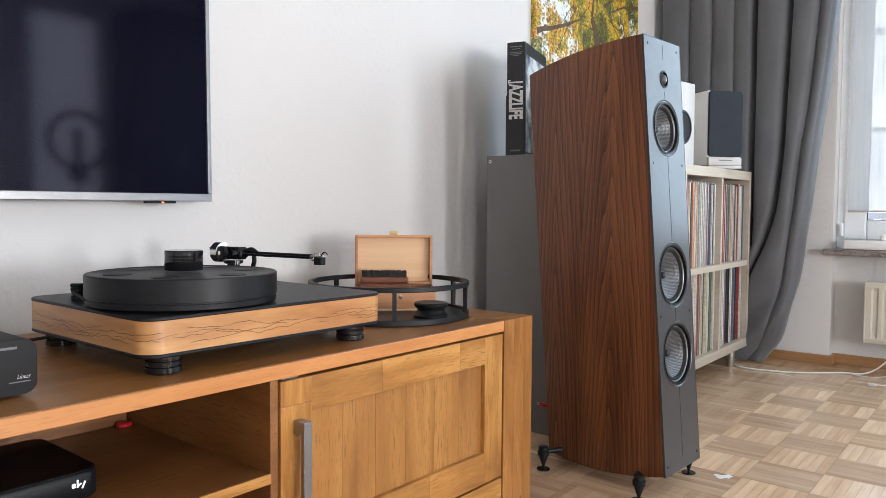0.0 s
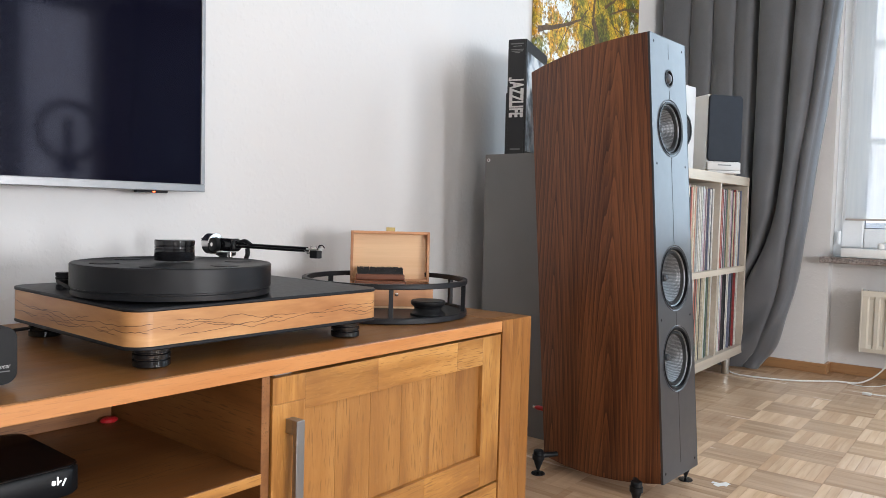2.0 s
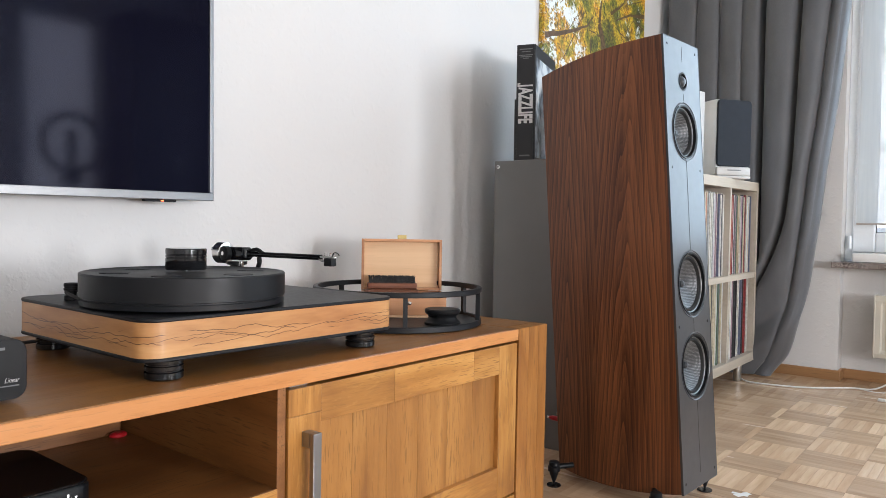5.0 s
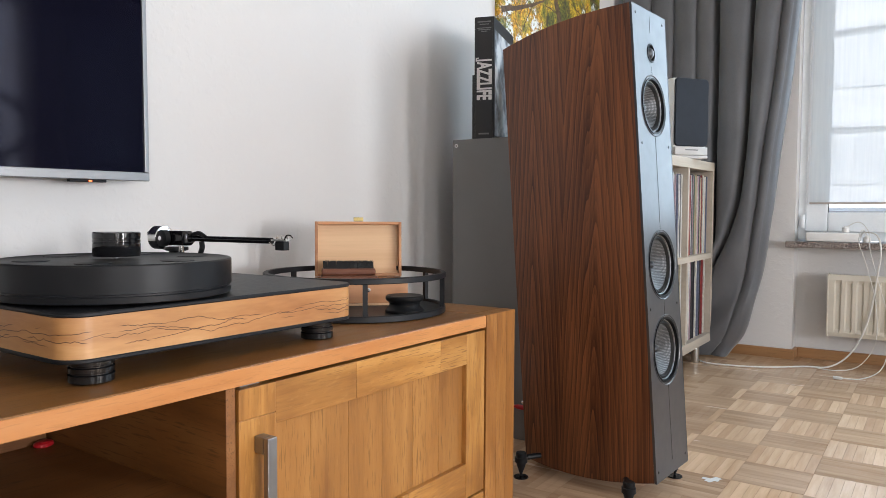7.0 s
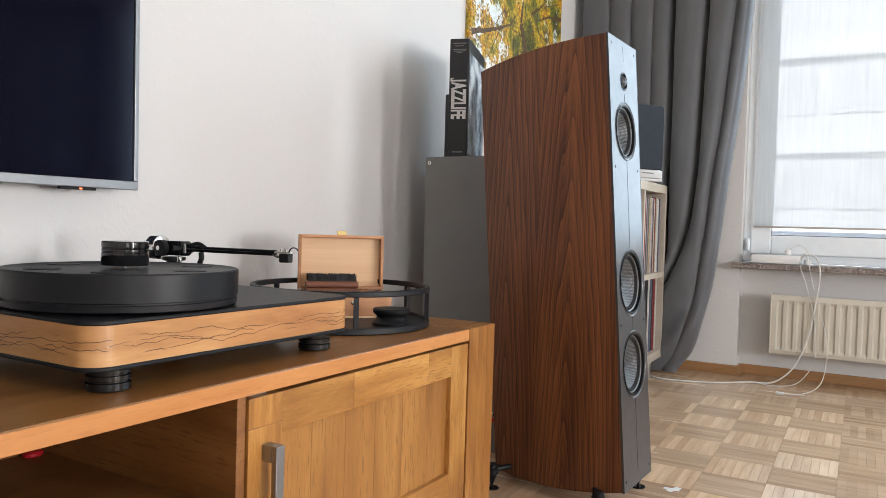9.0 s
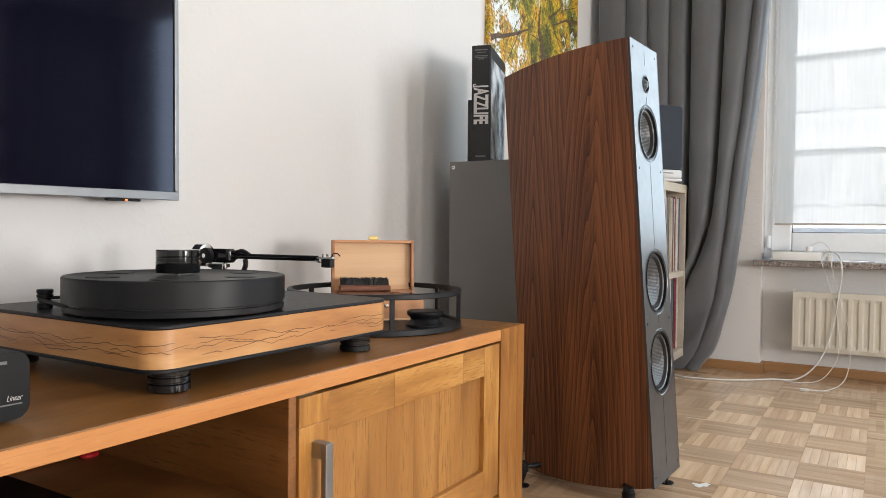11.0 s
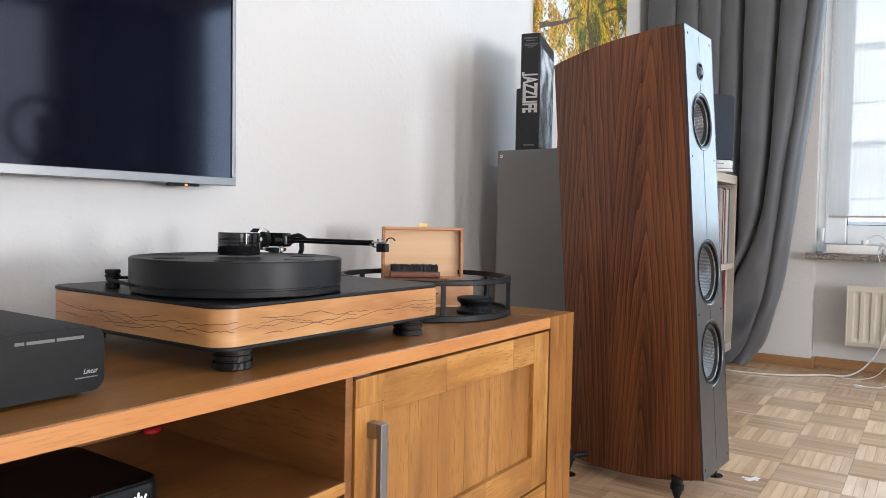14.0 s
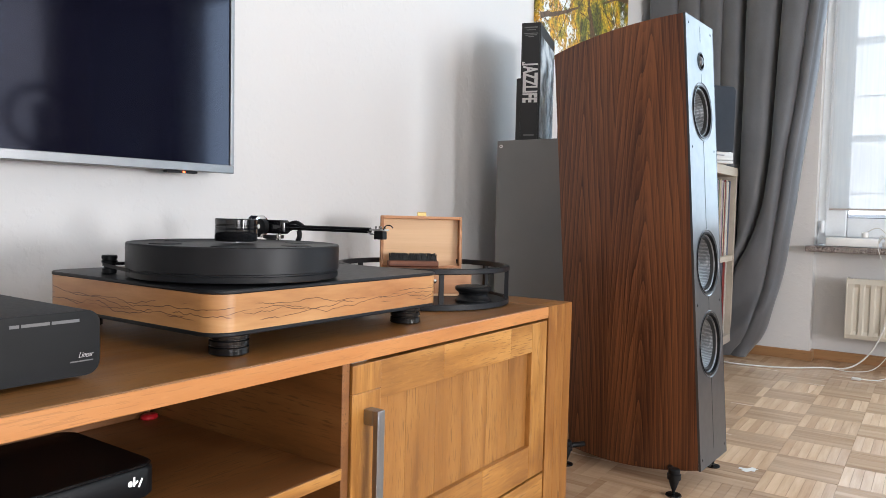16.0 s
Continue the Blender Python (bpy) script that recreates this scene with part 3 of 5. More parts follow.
def words(name, text, size, m, mat, parent, label="", width=None, bold=0.0, slant=0.0):
    """Lettering in the built-in font, as a thin mesh lying in the xy plane of m."""
    cu = bpy.data.curves.new(name, "FONT")
    cu.body, cu.size, cu.extrude, cu.align_x, cu.align_y = text, size, 0.0002, "CENTER", "CENTER"
    cu.offset, cu.shear = bold, slant
    tmp = bpy.data.objects.new("tmp", cu)
    me = bpy.data.meshes.new_from_object(tmp)
    bpy.data.objects.remove(tmp)
    bm = bmesh.new()
    bm.from_mesh(me)
    xs, ys = [v.co.x for v in bm.verts], [v.co.y for v in bm.verts]
    bmesh.ops.translate(bm, vec=(-(max(xs) + min(xs)) / 2, -(max(ys) + min(ys)) / 2, 0), verts=bm.verts[:])
    if width:
        bmesh.ops.scale(bm, vec=(width / (max(xs) - min(xs)), 1, 1), verts=bm.verts[:])
    bm.transform(m)
    return part(name, bm, mat, parent, label)


# ---- the room ----
WX, PIER, NICHE, RIGHT, BACK, TOP = -1.36, 3.41, 3.484, 2.70, -2.30, 2.60
EAST = ((-1.80, -0.60, 0.50, 2.10), (0.48, 0.84, 0.36, 1.04), (1.22, 1.72, 0.50, 2.10), (2.04, 2.60, 0.50, 2.10))
NICHES = ((-0.612, 0.54), (0.94, 2.52))


def room():
    solo("wall_west", box(WX - 0.2, WX, BACK - 0.2, PIER + 0.3, 0, TOP), WALL, "off-white roughcast plaster wall behind the television", "wall", "structure")
    bm = bmesh.new()
    ends = [BACK - 0.2] + [v for e in EAST for v in e[:2]] + [PIER + 0.3]
    for a, b in zip(ends[::2], ends[1::2]):
        box(RIGHT, RIGHT + 0.2, a, b, 0, TOP, bm=bm)
    for ya, yb, za, zb in EAST:
        box(RIGHT, RIGHT + 0.2, ya, yb, 0, za, bm=bm), box(RIGHT, RIGHT + 0.2, ya, yb, zb, TOP, bm=bm)
    solo("wall_east", bm, WALL, "off-white plaster wall across the room", "wall", "structure")
    solo("wall_south", box(WX, RIGHT, BACK - 0.2, BACK, 0, TOP), WALL, "off-white plaster wall at the back", "wall", "structure")
    bm = bmesh.new()
    edges = [WX] + [v for n in NICHES for v in n] + [RIGHT]
    for a, b in zip(edges[::2], edges[1::2]):
        box(a, b, PIER, PIER + 0.3, 0, TOP, bm=bm)
    for a, b in NICHES:
        box(a, b, NICHE, PIER + 0.3, 0, 0.465, bm=bm)
        box(a, b, PIER, PIER + 0.3, 2.10, TOP, bm=bm)
    solo("wall_north", bm, WALL, "off-white plaster window wall with radiator niches", "wall", "structure")
    solo("ceiling", box(WX - 0.2, RIGHT + 0.2, BACK - 0.2, PIER + 0.3, TOP, TOP + 0.15), CEIL, "plain white painted ceiling", "ceiling", "structure")
    # oak baseboards, butted round the pier and the niches
    bm = bmesh.new()
    box(WX + 0.014, NICHES[0][0] + 0.012, PIER - 0.012, PIER, 0, 0.042, 0.002, bm)
    box(NICHES[0][0], NICHES[0][0] + 0.012, PIER, NICHE, 0, 0.042, 0.002, bm)
    box(NICHES[0][0] + 0.012, NICHES[0][1], NICHE - 0.012, NICHE, 0, 0.042, 0.002, bm)
    box(NICHES[0][1], NICHES[1][0], PIER - 0.012, PIER, 0, 0.042, 0.002, bm)
    solo("baseboard", bm, BASEWOOD, "brown oak baseboard along the window wall", "baseboard", "structure")
    solo("baseboard", box(WX, WX + 0.014, BACK, PIER, 0, 0.042, 0.002), BASEWOOD, "brown oak baseboard along the television wall", "baseboard", "structure")


def window(n, x0, x1):
    w = thing("window_%d" % n, pose((x0 + x1) / 2, NICHE, 0.497), "white plastic casement window with bright daylight behind it", "window", kind="structure")
    z0, z1, y0 = 0.497, 2.10, NICHE - 0.004

    def frame_of(a, b, c, d, t, y, depth, bev):
        bm = bmesh.new()
        box(a, a + t, y, y + depth, c, d, bev, bm), box(b - t, b, y, y + depth, c, d, bev, bm)
        box(a + t, b - t, y, y + depth, c, c + t, bev, bm), box(a + t, b - t, y, y + depth, d - t, d, bev, bm)
        return bm
    part("window_frame", frame_of(x0, x1, z0, z1, 0.036, y0, 0.07, 0.004), WHITE_PVC, w, at_world=True)
    sash = part("sash", frame_of(x0 + 0.030, x1 - 0.030, z0 + 0.034, z1 - 0.034, 0.082, y0 - 0.016, 0.05, 0.006), WHITE_PVC, w, at_world=True)
    part("seal", frame_of(x0 + 0.110, x1 - 0.110, z0 + 0.114, z1 - 0.114, 0.004, y0 + 0.0, 0.01, 0), RUBBER, sash, at_world=True)
    pane = part("pane", box(x0 + 0.10, x1 - 0.10, y0 + 0.012, y0 + 0.018, z0 + 0.10, z1 - 0.10), GLASS, w, at_world=True)
    pane.visible_shadow = False
    part("hinge", lathe([(0.007, 0), (0.008, 0.004), (0.008, 0.05), (0.007, 0.054)], 16, pose(x0 + 0.022, y0 - 0.018, 0.545)), WHITE_PVC, w, smooth=True, at_world=True)
    part("hinge", lathe([(0.007, 0), (0.008, 0.004), (0.008, 0.05), (0.007, 0.054)], 16, pose(x0 + 0.022, y0 - 0.018, 2.0)), WHITE_PVC, w, smooth=True, at_world=True)
    hd = part("window_handle", box(x1 - 0.085, x1 - 0.06, y0 - 0.03, y0 - 0.016, 1.2, 1.27, 0.004), WHITE_PVC, w, at_world=True)
    part("grip", box(x1 - 0.082, x1 - 0.063, y0 - 0.055, y0 - 0.035, 1.13, 1.26, 0.005), WHITE_PVC, hd, at_world=True)
    s = solo("window_sill", box(x0 - 0.026, x1 + 0.026, PIER - 0.058, PIER, 0.468, 0.494, 0.004), GRANITE, "speckled brown granite window sill", "window sill", "structure")
    part("sill_back", box(x0, x1, PIER, NICHE - 0.004, 0.468, 0.494), GRANITE, s)
    # sheer roller blind hanging before the sash
    b = thing("roller_blind", pose((x0 + x1) / 2, PIER + 0.04, 2.06), "sheer white roller blind drawn nearly to the sill", "blind")
    a, c = x0 + 0.045, x1 - 0.045
    bm = bmesh.new()
    n_ = 24
    rows = []
    for i in range(n_ + 1):
        x = a + (c - a) * i / n_
        y = PIER + 0.040 + 0.0016 * math.sin(i * 1.9)
        rows.append([bm.verts.new((x, y, z)) for z in (0.652, 1.1, 1.6, 2.06)])
    for p, q in zip(rows, rows[1:]):
        for k in range(3):
            bm.faces.new((p[k], q[k], q[k + 1], p[k + 1]))
    part("cloth", bm, SHEER, b, smooth=True, at_world=True)
    part("hem_bar", box(a, c, PIER + 0.036, PIER + 0.044, 0.645, 0.653, 0.002), plain("hem_bar_grey", (0.40, 0.36, 0.33), 0.4), b, "thin grey hem bar", at_world=True)
    part("roller", lathe([(0.016, -(c - a) / 2), (0.016, (c - a) / 2)], 20, pose((a + c) / 2, PIER + 0.042, 2.07, 0, 90, 0)), WHITE_PVC, b, smooth=True, at_world=True)


def east_window(n, ya, yb, za, zb):
    """An unseen side window: the last known by its mirror image in the dark screen, the others added from wall shadows.
    """
    w = thing("window_%d" % n, pose(RIGHT, (ya + yb) / 2, za), "white casement window in the side wall", "window", kind="structure")
    x0, x1, ym = RIGHT + 0.06, RIGHT + 0.12, (ya + yb) / 2
    bm = bmesh.new()
    box(x0, x1, ya, ya + 0.07, za, zb, 0.004, bm), box(x0, x1, yb - 0.07, yb, za, zb, 0.004, bm)
    box(x0, x1, ya + 0.07, yb - 0.07, za, za + 0.07, 0.004, bm), box(x0, x1, ya + 0.07, yb - 0.07, zb - 0.07, zb, 0.004, bm)
    s = part("sash", bm, WHITE_PVC, w, at_world=True)
    p = part("pane", box(x0 + 0.025, x0 + 0.031, ya + 0.068, yb - 0.068, za + 0.068, zb - 0.068), GLASS, s, at_world=True)
    p.visible_shadow = False
    b = thing("roller_blind", pose(RIGHT + 0.03, ym, zb), "sheer white roller blind over the side window", "blind")
    part("cloth", box(RIGHT + 0.028, RIGHT + 0.030, ya + 0.01, yb - 0.01, za + 0.05, zb - 0.02), SHEER, b, at_world=True)


def radiator(x0, x1):
    r = thing("radiator", pose((x0 + x1) / 2, NICHE - 0.09, 0.12), "cream enamelled panel radiator below the window sill", "radiator")
    z0, z1, y = 0.122, 0.366, 3.345
    # pressed front panel with vertical flutes
    bm = bmesh.new()
    pts, x = [(x0 + 0.002, 0.0)], x0 + 0.022
    while x < x1 - 0.03:
        pts += [(x, 0.0), (x + 0.006, 0.007), (x + 0.020, 0.007), (x + 0.026, 0.0)]
        x += 0.0385
    pts.append((x1 - 0.002, 0.0))
    cols = []
    for px, dy in pts:
        cols.append([bm.verts.new((px, y + d, z)) for z, d in ((z0, 0.004), (z0 + 0.016, 0), (z0 + 0.030, dy), (z1 - 0.034, dy), (z1 - 0.020, 0), (z1, 0.004))])
    for p, q in zip(cols, cols[1:]):
        for k in range(5):
            bm.faces.new((p[k], q[k], q[k + 1], p[k + 1]))
    part("front_panel", bm, RAD, r, at_world=True)
    part("back_panel", box(x0 + 0.004, x1 - 0.004, y + 0.062, y + 0.072, z0 + 0.002, z1 - 0.004, 0.003), RAD, r, at_world=True)
    for a in (x0, x1 - 0.003):
        part("side_cover", box(a - 0.002, a + 0.003, y - 0.001, y + 0.074, z0 - 0.002, z1 + 0.003, 0.001), RAD, r, at_world=True)
    bm = bmesh.new()
    k = x0 + 0.012
    while k < x1 - 0.02:
        box(k, k + 0.004, y + 0.010, y + 0.060, z1 - 0.006, z1 - 0.001, bm=bm)
        k += 0.012
    box(x0 + 0.004, x1 - 0.004, y + 0.005, y + 0.011, z1 - 0.006, z1 + 0.001, bm=bm)
    part("top_grille", bm, RAD, r, at_world=True)
    for a in (x0 + 0.14, x1 - 0.14):
        part("bracket", box(a, a + 0.03, y + 0.072, NICHE, z0 + 0.03, z1 - 0.03), RAD, r, at_world=True)


def curtain():
    """Heavy grey curtain in broad flat pleats with narrow valleys, its free edge swept towards the corner as it falls."""
    steps = lambda table, z: next((xa + (xb - xa) * (z - za) / (zb - za) for (za, xa), (zb, xb) in zip(table, table[1:]) if z <= zb), table[-1][1])
    EDGE = ((0.0, -0.865), (0.05, -0.805), (0.117, -0.772), (0.265, -0.729), (0.451, -0.700), (0.642, -0.679), (0.891, -0.655), (1.135, -0.625), (1.503, -0.591), (2.42, -0.53))
    SLIT = ((0.0, -1.02), (0.30, -0.945), (0.40, -0.895), (0.50, -0.850), (0.66, -0.805), (0.87, -0.785), (1.50, -0.765), (2.42, -0.74))
    smooth_at = lambda table, z: sum(steps(table, max(0.0, min(2.42, z + d))) for d in (-0.05, -0.025, 0, 0.025, 0.05)) / 5
    bm = bmesh.new()
    nz, n = 90, 26
    rows = []
    for j in range(nz + 1):
        z = 0.006 + (2.42 - 0.006) * (j / nz) ** 1.5
        edge, slit = smooth_at(EDGE, z), smooth_at(SLIT, z)
        low = math.exp(-(z / 0.42) ** 2)
        wander = 0.012 * noise.noise(Vector((0.3, z * 2.1, 4.4)))
        first = min(-0.905 + wander * 0.5, slit - 0.05)
        # stops: place of each valley, how far the pleat after it bulges, how deep the valley is
        stops = [(-1.31, 0.018, 0.0), (-1.185 + wander, 0.020, 0.006), (-1.085 - wander, 0.016, 0.006), (first - 0.085, 0.014, 0.004), (first, 0.034, 0.075), (slit, 0.030, 0.065), (edge - 0.062 + wander, 0.012, 0.010), (edge - 0.022, 0.0, 0.0)]
        row = []
        for (xa, bulge, da), (xb, _, db) in zip(stops, stops[1:]):
            for i in range(n):
                t = i / n
                x = xa + (xb - xa) * t
                w = max(xb - xa, 0.02)
                y = 3.275 - bulge * (0.35 + 0.65 * (1 - low)) * math.sin(math.pi * t) ** 0.6
                y += (da * math.exp(-(t * w / 0.010) ** 2) + db * math.exp(-((1 - t) * w / 0.010) ** 2)) * (1 - 0.75 * low)
                row.append((x, y))
        # the hem turns back towards the window
        row += [(edge - 0.022 + 0.022 * math.sin(k * 0.39), 3.275 + 0.045 * (1 - math.cos(k * 0.39))) for k in range(5)]
        verts = []
        for x, y in row:
            u = (x + 1.31) / (edge + 1.31)
            # slack cloth gathers in slanting swags above the floor
            swag = math.sin(z * 19 - u * 9 + 2.2 * noise.noise(Vector((u * 3, z * 3, 3.1))))
            y -= low * u * u * (0.032 + 0.034 * swag)
            y += 0.005 * noise.noise(Vector((x * 8, z * 2.3, 1.7))) + 0.0016 * noise.noise(Vector((x * 30, z * 9, 6.7)))
            verts.append(bm.verts.new((x, min(y, 3.37), z)))
        rows.append(verts)
    for a, b in zip(rows, rows[1:]):
        for i in range(len(a) - 1):
            bm.faces.new((a[i], a[i + 1], b[i + 1], b[i]))
    ob = solo("curtain", bm, CURTAIN, "dark grey satin curtain in deep folds, reaching the parquet", "curtain", smooth=True)
    ob.data.set_sharp_from_angle(angle=radians(180))
    md = ob.modifiers.new("thickness", "SOLIDIFY")
    md.thickness = 0.003
    r = solo("curtain_rail", box(WX, RIGHT - 0.1, 3.23, 3.29, 2.42, 2.45, 0.003), WHITE, "white curtain rail under the ceiling", "curtain rail")
    part("rail_bracket", box(-0.4, -0.37, 3.25, 3.28, 2.45, TOP), WHITE, r)
    part("rail_bracket", box(1.0, 1.03, 3.25, 3.28, 2.45, TOP), WHITE, r)


# ---- furniture ----
def sideboard():
    s = thing("sideboard", pose(-1.07, 0.4, 0), "low oiled oak television sideboard with a panelled door", "sideboard")
    X = -0.80
    P = lambda n, bm, m, par=s, lab="": part(n, bm, m, par, lab, at_world=True)
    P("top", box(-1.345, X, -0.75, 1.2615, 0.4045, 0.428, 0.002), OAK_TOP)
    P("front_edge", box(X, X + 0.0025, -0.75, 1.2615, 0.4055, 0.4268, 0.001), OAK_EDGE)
    P("end_panel", box(-1.345, X - 0.03, 1.2635, 1.370, 0, 0.428, 0.002), OAK_TOP)
    for p, q in ((1.2635, 1.3005), (1.3007, 1.3375), (1.3377, 1.370)):
        P("corner_post", box(X - 0.0295, X + 0.0025, p, q, 0, 0.4277, 0.0008), OAK_POST)
    P("left_end_panel", box(-1.345, X, -0.86, -0.752, 0, 0.428, 0.002), OAK_Z)
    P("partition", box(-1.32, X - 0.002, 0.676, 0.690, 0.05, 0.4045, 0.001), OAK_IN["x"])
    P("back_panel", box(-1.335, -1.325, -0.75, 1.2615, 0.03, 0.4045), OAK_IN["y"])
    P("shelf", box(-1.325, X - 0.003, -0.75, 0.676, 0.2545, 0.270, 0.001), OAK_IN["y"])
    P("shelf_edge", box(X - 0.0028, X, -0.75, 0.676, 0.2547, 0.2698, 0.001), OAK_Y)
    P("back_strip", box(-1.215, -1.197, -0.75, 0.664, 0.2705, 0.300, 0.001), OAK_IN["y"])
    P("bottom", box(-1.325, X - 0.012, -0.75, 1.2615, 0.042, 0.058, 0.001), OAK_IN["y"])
    P("plinth_rail", box(X - 0.02, X + 0.0005, 0.692, 1.2615, 0.040, 0.0985, 0.0015), OAK_Y)
    # door: frame of four rails round a recessed panel of upright boards
    y0, y1, z0, z1 = 0.6925, 1.2595, 0.1035, 0.4005
    a, b, c, d = 0.7515, 1.199, 0.1668, 0.3465
    door = P("door", box(X - 0.018, X - 0.012, a - 0.01, b + 0.01, c - 0.01, d + 0.01), OAK_Z)
    for p, q in ((z0, 0.362), (0.3622, z1)):
        P("stile", box(X - 0.021, X + 0.001, y0, a, p, q, 0.0010), OAK_Z, door)
    P("stile", box(X - 0.021, X + 0.001, b, y1, z0, z1, 0.0012), OAK_Z, door)
    for p, q in ((a, 0.905), (0.9052, 1.118), (1.1182, b)):
        P("rail", box(X - 0.021, X + 0.0005, p, q, d, z1, 0.0008), OAK_Y, door)
    for p, q in ((a, 1.03), (1.0302, b)):
        P("rail", box(X - 0.021, X + 0.0005, p, q, z0, c, 0.0008), OAK_Y, door)
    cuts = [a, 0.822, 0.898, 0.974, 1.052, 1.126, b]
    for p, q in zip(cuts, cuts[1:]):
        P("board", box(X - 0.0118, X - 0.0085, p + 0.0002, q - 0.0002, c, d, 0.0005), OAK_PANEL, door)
    # steel bar handle
    hb = bmesh.new()
    box(X + 0.0175, X + 0.026, 0.7155, 0.7305, 0.156, 0.340, 0.001, hb)
    h = P("handle", hb, STEEL, door, "brushed steel bar handle")
    P("handle_foot", box(X + 0.0012, X + 0.0173, 0.7155, 0.7305, 0.319, 0.340, 0.001), STEEL, h)
    P("handle_foot", box(X + 0.0012, X + 0.0173, 0.7155, 0.7305, 0.156, 0.177, 0.001), STEEL, h)
    P("door_catch", box(X - 0.05, X - 0.012, 0.705, 0.735, 0.4005, 0.4043), ALU, s)


def television():
    t = thing("television", pose(WX, 0.3, 0.673), "large flat television with a thin silver frame, switched off", "television")
    x, y0, y1, z0, z1 = -1.296, -0.335, 0.907, 0.673, 1.376
    P = lambda n, bm, m, par=t, lab="", sm=False: part(n, bm, m, par, lab, sm, at_world=True)
    P("screen", box(x - 0.008, x - 0.0035, y0 + 0.008, y1 - 0.008, z0 + 0.015, z1 - 0.008), SCREEN)
    fr = P("bezel", box(x - 0.016, x, y0, y1, z0, z0 + 0.0155, 0.0012), TVFRAME, lab="silver bottom bezel")
    P("bezel", box(x - 0.016, x, y1 - 0.0085, y1, z0 + 0.0157, z1, 0.0012), TVFRAME)
    P("bezel", box(x - 0.016, x, y0, y0 + 0.0085, z0 + 0.0157, z1, 0.0012), TVFRAME)
    P("bezel", box(x - 0.016, x, y0 + 0.0087, y1 - 0.0087, z1 - 0.0085, z1, 0.0012), TVFRAME)
    P("housing", box(-1.345, x - 0.0165, y0 + 0.02, y1 - 0.02, z0 + 0.02, z1 - 0.02, 0.008), BLACK_PLASTIC)
    P("wall_bracket", box(WX, -1.345, 0.1, 0.5, 0.9, 1.2), BLACK_PLASTIC)
    sn = P("sensor", box(x - 0.013, x - 0.002, 0.762, 0.826, z0 - 0.0045, z0 - 0.0002, 0.001), BLACK_PLASTIC)
    led, ns, ls, b = material("standby_light", 0.3)
    b.inputs["Base Color"].default_value = (0.5, 0.05, 0.02, 1)
    b.inputs["Emission Color"].default_value, b.inputs["Emission Strength"].default_value = (1, 0.16, 0.05, 1), 2.0
    P("standby_light", box(x - 0.0018, x - 0.0008, 0.794, 0.799, z0 - 0.0038, z0 - 0.0014), led, sn, "small glowing orange standby light")


def turntable():
    t = thing("turntable", pose(-1.0335, 0.7365, 0.428), "belt-drive turntable with spalted wood plinth and black platter", "turntable")
    P = lambda n, bm, m, par=t, lab="", sm=True: part(n, bm, m, par, lab, sm, at_world=True)
    cx, cy, w, d = -1.0335, 0.7340, 0.377, 0.446
    o = outline(w, d, 0.030, 8)
    P("plinth", slab(o, 0.4590, 0.5030, pose(cx, cy, 0)), SPALTED, lab="spalted maple plinth with dark zone lines")
    P("top_plate", slab(outline(w + 0.002, d + 0.002, 0.031, 8), 0.5032, 0.5080, pose(cx, cy, 0), 0.0012), BLACK_TOP, lab="matt black top plate")
    P("bottom_plate", slab(outline(w + 0.002, d + 0.002, 0.031, 8), 0.4540, 0.4588, pose(cx, cy, 0), 0.0012), BLACK_TOP)
    prof = [(0.021, 0.0002), (0.0238, 0.002), (0.0238, 0.0095), (0.0215, 0.0105), (0.0215, 0.0118), (0.0238, 0.0128), (0.0238, 0.0175), (0.0215, 0.0185), (0.0215, 0.0198), (0.0238, 0.0208), (0.0238, 0.0245), (0.019, 0.0260)]
    for fx, fy in ((-0.8735, 0.553), (-0.8735, 0.9), (-1.19, 0.553), (-1.19, 0.9)):
        P("foot", lathe(prof, 40, pose(fx, fy, 0.428)), BLACK_GLOSS, lab="grooved black foot")
    px, py, R = -0.974, 0.6450, 0.1400
    P("bearing", lathe([(0.05, 0), (0.05, 0.0045)], 32, pose(px, py, 0.5080)), BLACK_SATIN)
    pl = P("platter", lathe([(R - 0.004, 0.0), (R - 0.0012, 0.0012), (R - 0.0008, 0.008), (R - 0.0022, 0.0088), (R - 0.0022, 0.0105), (R, 0.0115), (R, 0.0425), (R - 0.0015, 0.044), (R - 0.006, 0.0442), (R - 0.0075, 0.0432), (0.02, 0.0432)], 128, pose(px, py, 0.5112)), BLACK_PLATTER, lab="thick matt black platter")
    for k in range(6):
        a = radians(60 * k + 14)
        P("weight", lathe([(0.020, 0), (0.020, 0.0008), (0.018, 0.0011)], 28, pose(px + 0.096 * math.cos(a), py + 0.096 * math.sin(a), 0.5544)), BLACK_TOP, pl)
    P("record_clamp", lathe([(0.024, 0), (0.0278, 0.0006), (0.0284, 0.0015), (0.0284, 0.0165), (0.0276, 0.0172), (0.0276, 0.0180), (0.0284, 0.0187), (0.0284, 0.0212), (0.0276, 0.0219), (0.0276, 0.0227), (0.0284, 0.0234), (0.0284, 0.0300), (0.0274, 0.0312), (0.008, 0.0312)], 64, pose(px, py, 0.5572)), BLACK_GLOSS, pl, "glossy black record clamp")
    P("spindle", lathe([(0.004, 0), (0.004, 0.0325)], 16, pose(px, py, 0.5543)), CHROME, pl)
    mx, my = -1.121, 0.549
    mo = P("motor_pulley", lathe([(0.0085, 0), (0.0095, 0.001), (0.0095, 0.007), (0.0075, 0.008), (0.0075, 0.014), (0.0102, 0.015), (0.0102, 0.018), (0.0090, 0.0187), (0.0090, 0.020), (0.0102, 0.0207), (0.0102, 0.0245), (0.0094, 0.0255)], 32, pose(mx, my, 0.5081)), BLACK_SATIN)
